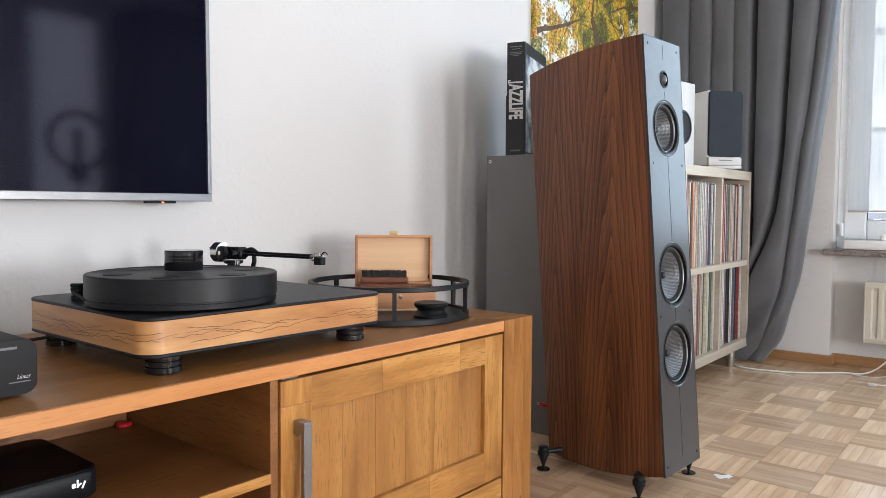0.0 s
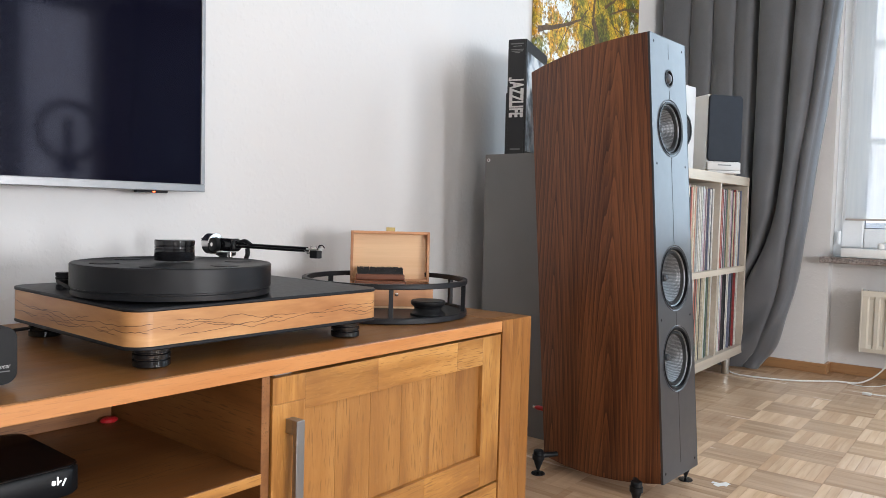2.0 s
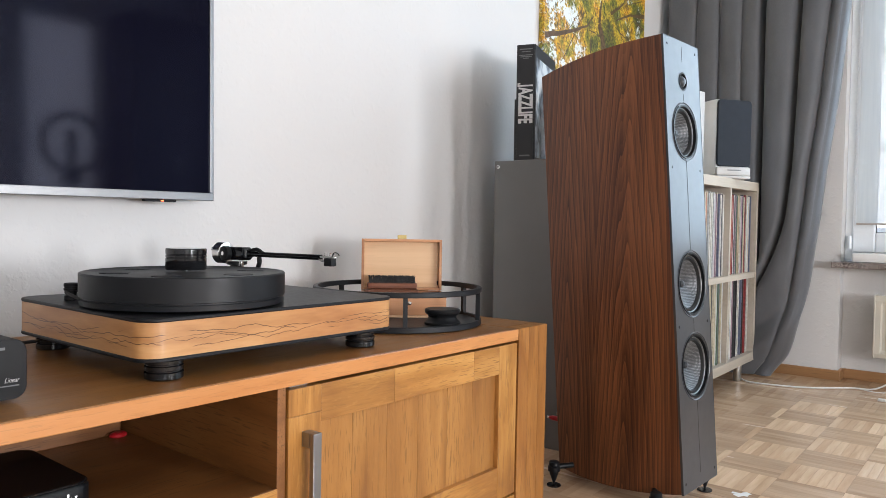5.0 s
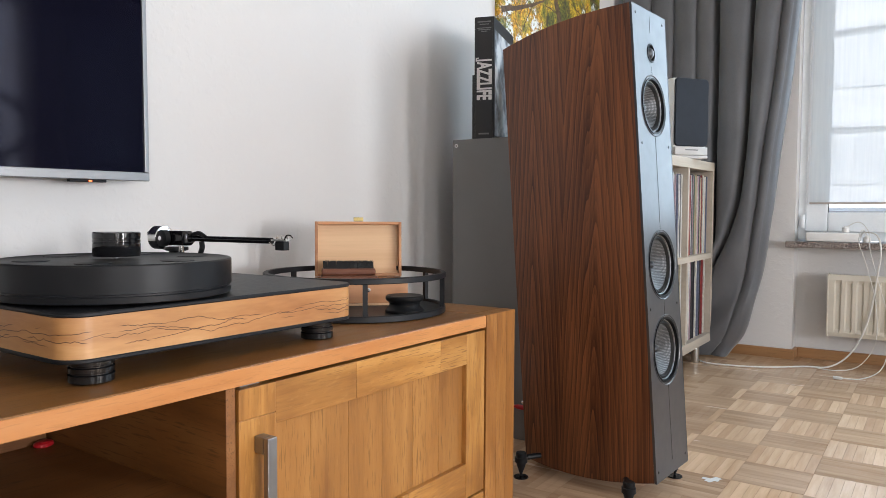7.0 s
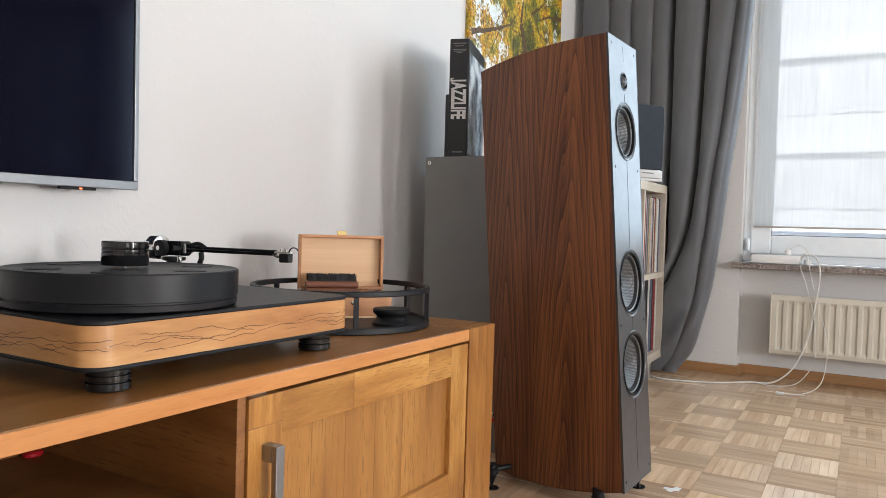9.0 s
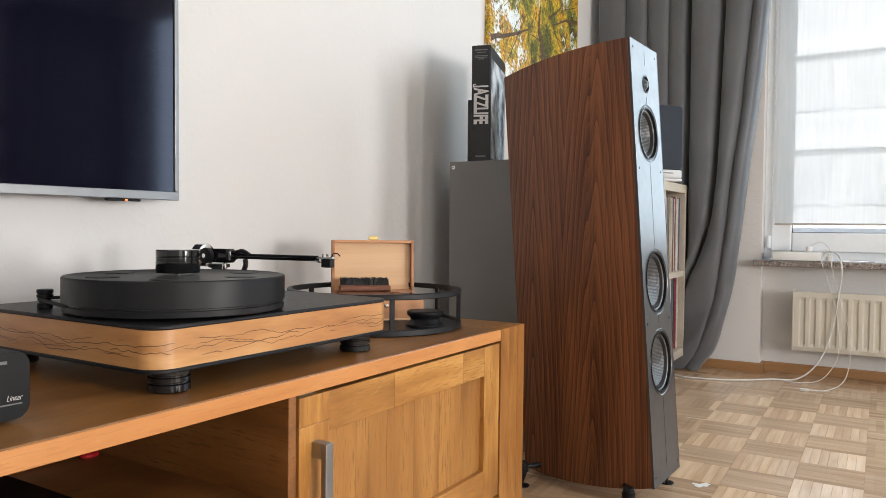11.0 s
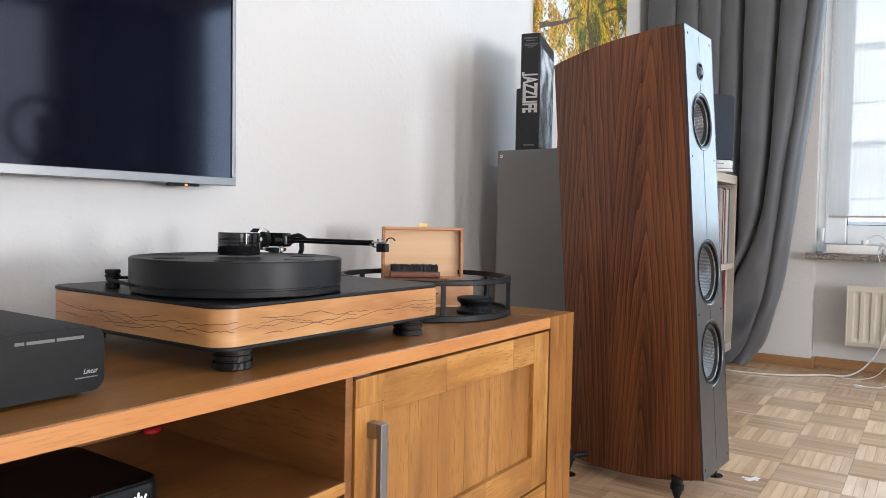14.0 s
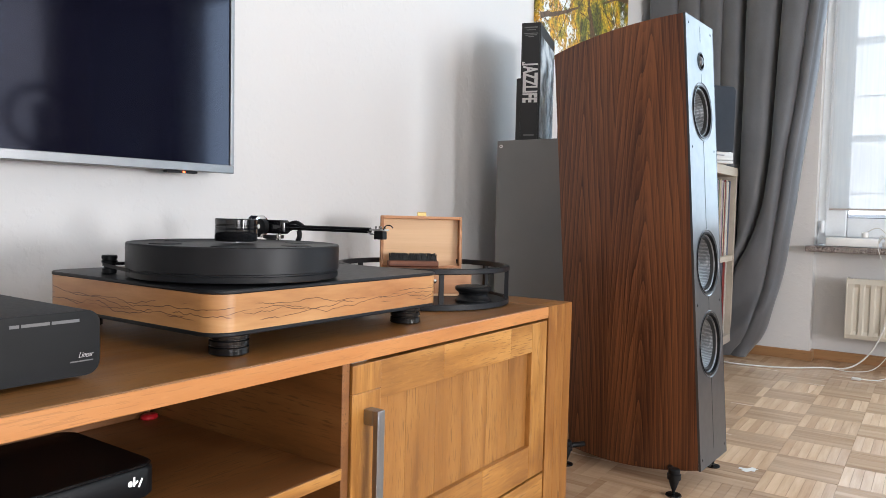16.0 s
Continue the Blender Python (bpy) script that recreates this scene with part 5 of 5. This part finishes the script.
    part("stick", tube([(-0.035, 0, 0.0), (0.033, 0, 0.004)], 0.0028, 10), BLACK_SATIN, tl)
    part("collar", tube([(-0.006, 0, 0.0017), (0.004, 0, 0.0023)], 0.0032, 10), CHROME, tl)
    part("rest", box(-0.03, 0.03, -0.004, 0.004, -0.0265, -0.003, 0.001), BIRCH_EDGE, tl)


def _lid_bm(hinge, w, th):
    b = box(-w / 2 + th, w / 2 - th, -0.001, 0.003, th, 0.113 - th)
    b.transform(hinge)
    return b


def puck():
    solo("record_puck", lathe([(0.030, 0), (0.0352, 0.001), (0.0352, 0.0055), (0.0325, 0.008), (0.0290, 0.011), (0.0272, 0.015), (0.0285, 0.019), (0.0330, 0.0220), (0.0345, 0.0245), (0.0345, 0.0290), (0.0325, 0.0310), (0.010, 0.0313)], 56, pose(-0.907, 1.157, 0.4357)), BLACK_SATIN, "waisted satin black record puck on the tray", "record puck", smooth=True)


def grey_cabinet():
    c = thing("grey_cabinet", pose(-1.08, 2.03, 0), "plain mid-grey cabinet beside the wall with books on top", "cabinet")
    P = lambda n, bm, m, sm=False: part(n, bm, m, c, "", sm, at_world=True)
    P("side_panel", box(-1.255, -0.90, 1.830, 1.848, 0, 0.817, 0.0015), GREYCAB)
    P("top_panel", box(-1.255, -0.90, 1.8485, 2.23, 0.799, 0.8165, 0.001), GREYCAB)
    P("far_side_panel", box(-1.255, -0.90, 2.2305, 2.248, 0, 0.817, 0.0015), GREYCAB)
    P("door", box(-0.918, -0.90, 1.8485, 2.230, 0.004, 0.798, 0.001), GREYCAB)
    P("back_panel", box(-1.255, -1.249, 1.8485, 2.230, 0.002, 0.798), GREYCAB)
    P("screw_hole", lathe([(0.0022, 0), (0.0022, 0.0021)], 14, pose(-1.242, 1.830, 0.800, 90, 0, 0)), RUBBER, True)
    P("screw_cover", lathe([(0.0052, 0), (0.0052, 0.0012), (0.0042, 0.0018), (0.002, 0.0012)], 18, pose(-1.242, 1.830, 0.800, 90, 0, 0)), WHITE, True)


def book(name, x, y, w, d, h, rz, cover, label):
    b = thing(name, pose(x, y, 0.8172, 0, 0, rz), label, "book")
    part("pages", box(0.004, w - 0.004, 0.006, d - 0.005, 0.004, h - 0.004), PAPER, b)
    bm = bmesh.new()
    box(0, 0.0035, 0.0, d, 0, h, 0.0008, bm), box(w - 0.0035, w, 0, d, 0, h, 0.0008, bm), box(0.0036, w - 0.0036, -0.001, 0.0035, 0, h, 0.0006, bm)
    part("cover", bm, cover, b)
    return b, w, d, h


def books():
    black = plain("black_book_cloth", (0.012, 0.012, 0.013), 0.4, vary=0.1)
    b, w, d, h = book("book", -1.187, 1.836, 0.055, 0.25, 0.331, 17, black, "thick black photo book titled in white standing upright")
    up = Matrix(((0, 1, 0, w / 2), (0, 0, -1, -0.0012), (-1, 0, 0, 0), (0, 0, 0, 1)))
    # spine lettering reads downwards
    T = Matrix.Translation((0, 0, h * 0.5)) @ up
    title = words("title", "AZZLIFE", 0.056, T @ pose(0.0075, 0.0008, 0), INK, b, "tall white spine title", width=0.104, bold=0.0022)
    J = bmesh.new()
    box(-0.0505, -0.0460, -0.0200, 0.0216, 0, 0.0004, bm=J), box(-0.0560, -0.0460, -0.0238, -0.0198, 0, 0.0004, bm=J), box(-0.0560, -0.0525, -0.0199, -0.0155, 0, 0.0004, bm=J)
    J.transform(T)
    part("letter", J, INK, title)
    for z, wd, hh in ((0.318, 0.038, 0.003), (0.311, 0.026, 0.002), (0.301, 0.040, 0.0022), (0.2965, 0.034, 0.0022), (0.292, 0.016, 0.0022), (0.014, 0.030, 0.0042)):
        part("print_bar", box(w / 2 - wd / 2, w / 2 + wd / 2, -0.0014, -0.0009, z - hh / 2, z + hh / 2), GREYINK, b)
    # cover picture on the board, pale with dark shapes
    m, ns, ls, bs = material("book_photo", 0.3)
    v = coords(ns, ls, jitter=False)
    c = ramp(ns, ls, noise_tex(ns, ls, v, 14, 3), [(0.38, (0.03, 0.035, 0.045)), (0.5, (0.36, 0.42, 0.48)), (0.58, (0.74, 0.78, 0.80))])
    ls.new(c, bs.inputs["Base Color"])
    part("cover_picture", box(w + 0.0002, w + 0.0006, 0.012, d - 0.01, 0.01, h - 0.035), m, b, "pale printed cover picture")
    b2, w, d, h = book("book", -1.238, 1.905, 0.034, 0.16, 0.190, 0, black, "smaller black book behind the photo book")
    for i, (wd, hh) in enumerate(((0.028, 0.205), (0.022, 0.19), (0.034, 0.215))):
        book("book", -1.098 + 0.037 * i, 1.90, wd, 0.16, hh, 0, black, "dark hardback book standing on the grey cabinet")


def record_shelf():
    y0, y1, x0, x1, z0, z1 = 2.478, 3.240, -1.335, -0.895, 0.074, 0.814
    s = thing("record_shelf", pose(-1.11, 2.86, 0), "pale ash cube shelf on metal legs filled with records", "shelf")
    P = lambda n, bm, m, sm=False: part(n, bm, m, s, "", sm, at_world=True)
    t, k = 0.036, 0.016
    P("top", box(x0, x1, y0, y1, z1 - t, z1, 0.0015), SHELFWOOD)
    P("bottom", box(x0, x1, y0, y1, z0, z0 + t, 0.0015), SHELFWOOD)
    P("side", box(x0, x1 - 0.0005, y0, y0 + t, z0 + t, z1 - t), SHELFWOOD)
    P("side", box(x0, x1 - 0.0005, y1 - t * 0.55, y1, z0 + t, z1 - t), SHELFWOOD)
    zm, ym = 0.433, 2.889
    P("middle_shelf", box(x0, x1 - 0.002, y0 + t, y1 - t * 0.55, zm - k / 2 - 0.003, zm + k / 2 + 0.003), SHELFWOOD)
    P("divider", box(x0, x1 - 0.003, ym - k / 2, ym + k / 2, z0 + t, zm - k / 2 - 0.0032), SHELFWOOD)
    P("divider", box(x0, x1 - 0.003, ym - k / 2, ym + k / 2, zm + k / 2 + 0.0032, z1 - t), SHELFWOOD)
    P("back", box(x0 - 0.006, x0, y0, y1, z0, z1), SHELFWOOD)
    for lx, ly in ((-0.925, 3.118), (-0.925, 2.60), (-1.29, 3.118), (-1.29, 2.60)):
        P("leg", lathe([(0.015, 0.0), (0.016, 0.002), (0.016, 0.070), (0.024, 0.0705), (0.024, 0.0738)], 24, pose(lx, ly, 0)), ALU, True)
    # records: one sleeve, repeated with its own thickness, height and slant
    me_bm = box(-0.314, 0, -0.5, 0.5, 0, 1)
    me = bpy.data.meshes.new("record")
    me_bm.to_mesh(me)
    me_bm.free()
    me.materials.append(SLEEVE)
    rng = random.Random(11)
    for a, b in ((y0 + t, ym - k / 2), (ym + k / 2, y1 - t * 0.55)):
        for zf, zc in ((z0 + t, zm - 0.011), (zm + 0.011, z1 - t)):
            y = a + 0.004
            lean_until = y + rng.uniform(0.05, 0.12)
            while y < b - 0.008:
                th = rng.choice((0.003, 0.0035, 0.004, 0.0045, 0.006, 0.0065, 0.009))
                if y + th > b - 0.004:
                    break
                hgt = rng.uniform(0.306, 0.316)
                ob = new("record", me)
                ob.matrix_world = pose(x1 - 0.018 - rng.uniform(0, 0.014), y + th / 2, zf + 0.0004, rng.uniform(-0.35, 0.35)) @ Matrix.Diagonal((1, th * 0.93, hgt, 1))
                tagged(ob, "record in a worn cardboard sleeve on the shelf", "record", "records on the shelf")
                y += th + (rng.uniform(0.0, 0.0008) if rng.random() < 0.9 else 0.004)


def shelf_speakers():
    # grey-fronted speaker turned towards the room
    s = thing("shelf_speaker", pose(-0.905, 2.915, 0.8145, 0, 0, -34.5), "white bookshelf loudspeaker with a dark cloth grille", "loudspeaker", "shelf loudspeakers")
    W = 0.155
    part("cabinet", box(-0.19, -0.002, -W / 2, W / 2, 0.012, 0.300, 0.008), WHITE, s, smooth=True)
    m = Matrix(((0, 0, 1, 0), (1, 0, 0, 0), (0, 1, 0, 0), (0, 0, 0, 1)))
    part("grille", slab(outline(W - 0.004, 0.252, 0.014, 5), -0.0015, 0.009, m @ pose(0, 0.172, 0), 0.003), GRILLE, s, "dark cloth grille", smooth=True)
    part("foot_stand", box(-0.16, 0.012, -W / 2 + 0.002, W / 2 - 0.002, 0.0, 0.0115, 0.004), CREAM, s, smooth=True)
    part("front_lip", box(-0.0015, 0.010, -W / 2 + 0.002, W / 2 - 0.002, 0.0118, 0.044, 0.004), CREAM, s, smooth=True)
    part("badge", box(0.0101, 0.0106, -0.03, 0.03, 0.030, 0.034), GREYINK, s)
    # open-fronted speaker facing the room
    s = thing("shelf_speaker", pose(-0.925, 2.553, 0.8145, 0, 0, -8), "cream bookshelf loudspeaker with a black driver", "loudspeaker", "shelf loudspeakers")
    W = 0.148
    part("cabinet", box(-0.20, 0, -W / 2, W / 2, 0, 0.288, 0.004), CREAM, s, smooth=True)
    r, C = 0.050, m @ pose(-0.012, 0.130, 0)
    dr = part("driver", lathe([(r + 0.010, 0.0002), (r + 0.010, 0.003), (r + 0.002, 0.0045), (r, 0.002), (r * 0.9, 0.001)], 40, C, caps=(False, False)), BLACK_SATIN, s, smooth=True)
    part("cone", lathe([(r * 0.95, 0.0016), (r * 0.85, 0.0045), (r * 0.7, 0.0022), (r * 0.3, 0.0008)], 40, C, caps=(False, True)), RUBBER, dr, smooth=True)


def canvas_print():
    c = thing("canvas_print", pose(WX, 2.66, 1.16), "canvas print of yellow autumn treetops against the sky", "picture")
    y0, y1, z0, z1 = 2.234, 3.070, 1.165, 1.76
    P = lambda n, bm, m: part(n, bm, m, c, "", at_world=True)
    P("canvas", box(WX + 0.001, -1.338, y0, y1, z0, z1, 0.002), FOREST)
    bark = plain("painted_bark", (0.10, 0.055, 0.025), 0.6, vary=0.5, scale=60)
    # trunks and boughs drawn on the canvas, running towards the treetops' middle
    MID = (2.63, 1.56)
    trunks = [(2.715, 1.25, 2.645, 1.41, 0.026), (2.645, 1.41, 2.66, 1.50, 0.010), (2.24, 1.285, 2.42, 1.335, 0.011), (2.42, 1.335, 2.545, 1.38, 0.007), (3.065, 1.53, 2.92, 1.505, 0.009),
              (2.92, 1.505, 2.79, 1.455, 0.005), (2.74, 1.47, 2.86, 1.54, 0.007), (3.065, 1.475, 2.95, 1.49, 0.004), (2.68, 1.36, 2.56, 1.37, 0.003), (2.545, 1.38, 2.60, 1.43, 0.004)]
    rng = random.Random(8)
    for k in range(26):
        a = rng.uniform(0, 2 * math.pi)
        d0, d1 = rng.uniform(0.12, 0.3), rng.uniform(0.32, 0.55)
        bend = rng.uniform(-0.25, 0.25)
        p = (MID[0] + d1 * math.cos(a), MID[1] + d1 * math.sin(a) * 0.8)
        q = (MID[0] + d0 * math.cos(a + bend), MID[1] + d0 * math.sin(a + bend) * 0.8)
        if all(y0 + 0.004 < v[0] < y1 - 0.004 and z0 + 0.004 < v[1] < z1 - 0.004 for v in (p, q)):
            trunks.append((*p, *q, rng.uniform(0.0014, 0.0032)))
    for (ya, za, yb, zb, w) in trunks:
        a, b = Vector((0, ya, za)), Vector((0, yb, zb))
        side = (b - a).normalized().cross(Vector((1, 0, 0)))
        bm = bmesh.new()
        n, ring = 9, []
        for i in range(n + 1):
            t = i / n
            c0 = a.lerp(b, t) + side * (0.006 * noise.noise(Vector((ya * 9, za * 9, t * 4))) * math.sin(math.pi * t))
            hw = w * (1 - 0.45 * t) * (1 + 0.25 * noise.noise(Vector((t * 9, ya * 31, za * 17))))
            ring.append([bm.verts.new((-1.3375, *(c0 + side * hw * g)[1:])) for g in (-1, 1)])
        for u, v in zip(ring, ring[1:]):
            bm.faces.new((u[0], u[1], v[1], v[0]))
        P("painted_trunk", bm, bark)


# ---- small things by the window ----
def cables():
    solo("power_strip", box(-0.565, -0.375, 3.362, 3.408, 0.4945, 0.532, 0.007), WHITE, "white power strip lying on the granite sill", "power strip", smooth=True)
    plug = lambda x, y, z: lathe([(0.010, 0), (0.013, 0.004), (0.013, 0.020), (0.006, 0.026)], 16, pose(x, y, z))
    solo("power_plug", plug(-0.425, 3.385, 0.5322), WHITE, "white power plug in the strip", "plug", smooth=True)
    solo("power_plug", plug(-0.350, 3.375, 0.4946), WHITE, "white charger standing on the sill", "plug", smooth=True)
    r1, r2 = 0.0031, 0.0015
    solo("power_cable", tube([(-0.93, 3.17, 0.0052), (-0.88, 3.11, 0.0052), (-0.78, 3.115, 0.0052), (-0.66, 3.16, 0.0052), (-0.54, 3.26, 0.0052), (-0.46, 3.29, 0.008), (-0.40, 3.318, 0.05), (-0.355, 3.330, 0.13), (-0.325, 3.336, 0.24), (-0.31, 3.336, 0.36), (-0.30, 3.335, 0.46), (-0.315, 3.340, 0.525), (-0.36, 3.375, 0.535), (-0.375, 3.385, 0.515)], r1, 8), CABLE_WHITE, "thick white cable from the sill along the floor", "cable", smooth=True)
    solo("charger_cable", tube([(-0.425, 3.385, 0.552), (-0.38, 3.37, 0.575), (-0.345, 3.345, 0.54), (-0.335, 3.340, 0.46), (-0.30, 3.335, 0.33), (-0.270, 3.328, 0.22), (-0.262, 3.32, 0.12), (-0.28, 3.25, 0.03), (-0.335, 3.16, 0.0032), (-0.40, 3.12, 0.0045)], r2, 7), CABLE_WHITE, "thin white charger cable hanging to the floor", "cable", smooth=True)
    solo("charger_cable", tube([(-0.350, 3.375, 0.520), (-0.365, 3.345, 0.545), (-0.375, 3.338, 0.50), (-0.35, 3.335, 0.42), (-0.318, 3.333, 0.30), (-0.305, 3.332, 0.20), (-0.31, 3.328, 0.10), (-0.36, 3.30, 0.02), (-0.43, 3.26, 0.0032), (-0.50, 3.27, 0.0032)], r2, 7), CABLE_WHITE, "thin white charger cable hanging to the floor", "cable", smooth=True)
    solo("cable_plug", box(-0.425, -0.395, 3.108, 3.126, 0.0005, 0.009, 0.002), CABLE_WHITE, "small white plug lying on the parquet", "plug", smooth=True)
    # strips of tape marking a place on the floor
    bm = box(-0.552, -0.515, 1.822, 1.834, 0.0005, 0.0009)
    b2 = box(-0.021, 0.021, -0.008, 0.008, 0.0010, 0.0013)
    b2.transform(pose(-0.528, 1.828, 0, 0, 0, 62))
    t = solo("floor_tape", bm, TAPE, "crossed strips of white tape stuck to the parquet", "tape")
    part("strip", b2, TAPE, t)
    # dark cable behind the turntable
    solo("mains_lead", tube([(-1.17, 0.42, 0.440), (-1.22, 0.46, 0.4325), (-1.25, 0.56, 0.4325), (-1.22, 0.64, 0.4325)], 0.003, 8), RUBBER, "black lead between power supply and turntable", "cable", smooth=True)


def across_the_room():
    """What the dark screen mirrors: a ring lamp on a stand and a tall dark cupboard."""
    s = thing("ring_lamp", pose(0.46, 1.42, 0), "dark ring lamp on a slim stand", "lamp")
    bm = bmesh.new()
    n, k = 48, 10
    rings = [[bm.verts.new((0.012 * math.cos(2 * math.pi * j / k), (0.115 + 0.014 * math.sin(2 * math.pi * j / k)) * math.cos(2 * math.pi * i / n), 0.937 + (0.115 + 0.014 * math.sin(2 * math.pi * j / k)) * math.sin(2 * math.pi * i / n))) for j in range(k)] for i in range(n)]
    for i in range(n):
        for j in range(k):
            bm.faces.new((rings[i][j], rings[i][(j + 1) % k], rings[(i + 1) % n][(j + 1) % k], rings[(i + 1) % n][j]))
    part("ring", bm, BLACK_PLASTIC, s, smooth=True)
    part("holder", box(-0.01, 0.01, -0.018, 0.018, 0.84, 0.99, 0.004), BLACK_PLASTIC, s)
    part("neck", lathe([(0.045, 0.77), (0.05, 0.775), (0.035, 0.80), (0.02, 0.83)], 24), BLACK_PLASTIC, s, smooth=True)
    part("pole", lathe([(0.010, 0.012), (0.010, 0.772)], 14), BLACK_PLASTIC, s, smooth=True)
    part("foot_plate", lathe([(0.13, 0), (0.13, 0.008), (0.12, 0.012)], 40), BLACK_PLASTIC, s, smooth=True)
    c = thing("tall_cupboard", pose(2.5, 2.99, 0), "tall dark brown cupboard against the far wall", "cupboard")
    dk = wood("dark_cupboard", (0.012, 0.007, 0.005), (0.028, 0.016, 0.011), (0.045, 0.027, 0.018), "z", 0.4)
    part("carcass", box(2.32, 2.695, 2.68, 3.30, 0, 2.1, 0.003), dk, c, at_world=True)
    for a, b in ((2.683, 2.988), (2.992, 3.297)):
        d = part("door", box(2.30, 2.318, a, b, 0.06, 2.09, 0.003), dk, c, at_world=True)
        part("handle", box(2.275, 2.299, (a if a > 2.8 else b - 0.03) + 0.008, (a if a > 2.8 else b - 0.03) + 0.022, 0.95, 1.1, 0.002), STEEL, d, at_world=True)


# ---- outside ----
def outside():
    solo("ground", box(-80, 80, 3.9, 160, -6.3, -6.0), ASPHALT, "grey street ground far below the window", "ground", "structure")
    h = thing("office_building", pose(2, 26, -6), "pale rendered office building across the street", "building")
    part("wall", box(-22, 30, 26, 36, -6, 9.5), FACADE, h, at_world=True)
    part("parapet", box(-22.1, 30.1, 25.8, 36, 9.5, 9.9), FACADE, h, at_world=True)
    for zf in (-4.6, -1.6, 1.4, 4.4):
        part("ledge", box(-22, 30, 25.72, 26, zf + 1.75, zf + 1.95), FACADE, h, at_world=True)
        x = -20.5
        while x < 28:
            w = part("window", box(x, x + 1.7, 25.93, 25.99, zf, zf + 1.5), FAR_GLASS, h, at_world=True)
            part("frame", box(x + 0.81, x + 0.89, 25.88, 25.93, zf, zf + 1.5), FACADE, w, at_world=True)
            x += 2.15
    r = thing("balcony_rail", pose(0, 5.0, -0.2), "white slatted balcony rail outside the window", "railing")
    part("top_rail", box(-2.5, 3.0, 4.98, 5.02, 0.60, 0.635), WHITE, r, at_world=True)
    part("bottom_rail", box(-2.5, 3.0, 4.98, 5.02, -0.12, -0.09), WHITE, r, at_world=True)
    x = -2.45
    while x < 2.95:
        part("slat", box(x, x + 0.045, 4.99, 5.01, -0.09, 0.60), WHITE, r, at_world=True)
        x += 0.085
    solo("balcony_slab", box(-2.5, 3.0, PIER + 0.3, 5.05, -0.32, -0.12), FACADE, "pale concrete balcony slab outside", "balcony")


# ---- parquet, laid last ----
def parquet_floor():
    """Mosaic parquet: squares of seven fingers, turned from square to square."""
    S, n = 0.1525, 7
    ox, oy = -0.4945, 2.4635
    fl = solo("floor", box(WX - 0.05, RIGHT + 0.05, BACK - 0.05, NICHE + 0.1, -0.12, -0.0035), JOINT, "oak mosaic parquet floor, pale and satin", "floor", "structure")
    f = S / n
    bm = box(-S / 2 + 0.0003, S / 2 - 0.0003, -f / 2 + 0.0003, f / 2 - 0.0003, -0.0035, 0)
    me = bpy.data.meshes.new("parquet_finger")
    bm.to_mesh(me)
    bm.free()
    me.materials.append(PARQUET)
    rng = random.Random(3)
    verts, faces, count = [], [], 0
    ix0, ix1 = math.floor((WX - ox) / S), math.ceil((RIGHT - ox) / S)
    iy0, iy1 = math.floor((BACK - oy) / S), math.ceil((NICHE - oy) / S)
    for ix in range(ix0, ix1):
        for iy in range(iy0, iy1):
            cx, cy = ox + (ix + 0.5) * S, oy + (iy + 0.5) * S
            turned = (ix + iy) % 2
            for k in range(n):
                o = (k - (n - 1) / 2) * f
                x, y = (cx + o, cy) if turned else (cx, cy + o)
                if y > NICHE + 0.02 or x - S / 2 < WX - 0.04:
                    continue
                dz = rng.uniform(-0.0006, 0.0)
                if -0.66 < x < -0.18 and 1.70 < y < 2.95 and count < 300:
                    p = new("parquet_finger", me)
                    p.parent = fl
                    p.matrix_world = pose(x, y, dz, rng.uniform(-0.15, 0.15), rng.uniform(-0.05, 0.05), 90 if turned else 0)
                    count += 1
                else:
                    hx, hy = (f / 2 - 0.0003, S / 2 - 0.0003) if turned else (S / 2 - 0.0003, f / 2 - 0.0003)
                    b = len(verts)
                    for zz in (-0.0035, dz):
                        verts += [(x - hx, y - hy, zz), (x + hx, y - hy, zz), (x + hx, y + hy, zz), (x - hx, y + hy, zz)]
                    faces += [tuple(b + i for i in q) for q in ((4, 5, 6, 7), (0, 1, 5, 4), (1, 2, 6, 5), (2, 3, 7, 6), (3, 0, 4, 7))]
    me = bpy.data.meshes.new("parquet_rest")
    me.from_pydata(verts, [], faces)
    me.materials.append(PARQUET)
    rest = new("parquet_rest", me)
    rest.parent = fl
    tagged(rest, kind="stuff")


room()
for i, (a, b) in enumerate(NICHES):
    window(i + 1, a, b)
    radiator(a + 0.135, b - 0.09)
for i, opening in enumerate(EAST):
    east_window(i + 3, *opening)
curtain()
sideboard()
television()
turntable()
power_supply()
set_top_box()
red_cap()
round_tray()
record_box()
puck()
floor_speaker()
grey_cabinet()
books()
record_shelf()
shelf_speakers()
canvas_print()
cables()
across_the_room()
outside()
parquet_floor()

# the sideboard stands a little out of level, and all that it carries leans with it
LEVEL = pose(0, 1.37, 0.45) @ pose(0, 0, 0, -0.5) @ pose(0, -1.37, -0.45)
ON_SIDEBOARD = ("sideboard", "turntable", "power_supply", "set_top_box", "plastic_cap", "round_tray", "wooden_box", "record_brush", "stylus_brush", "record_puck", "mains_lead")
for ob in scene.objects:
    if ob.parent is None and ob.name.split(".")[0] in ON_SIDEBOARD:
        ob.matrix_world = LEVEL @ (BASE[ob] if ob in BASE else Matrix())
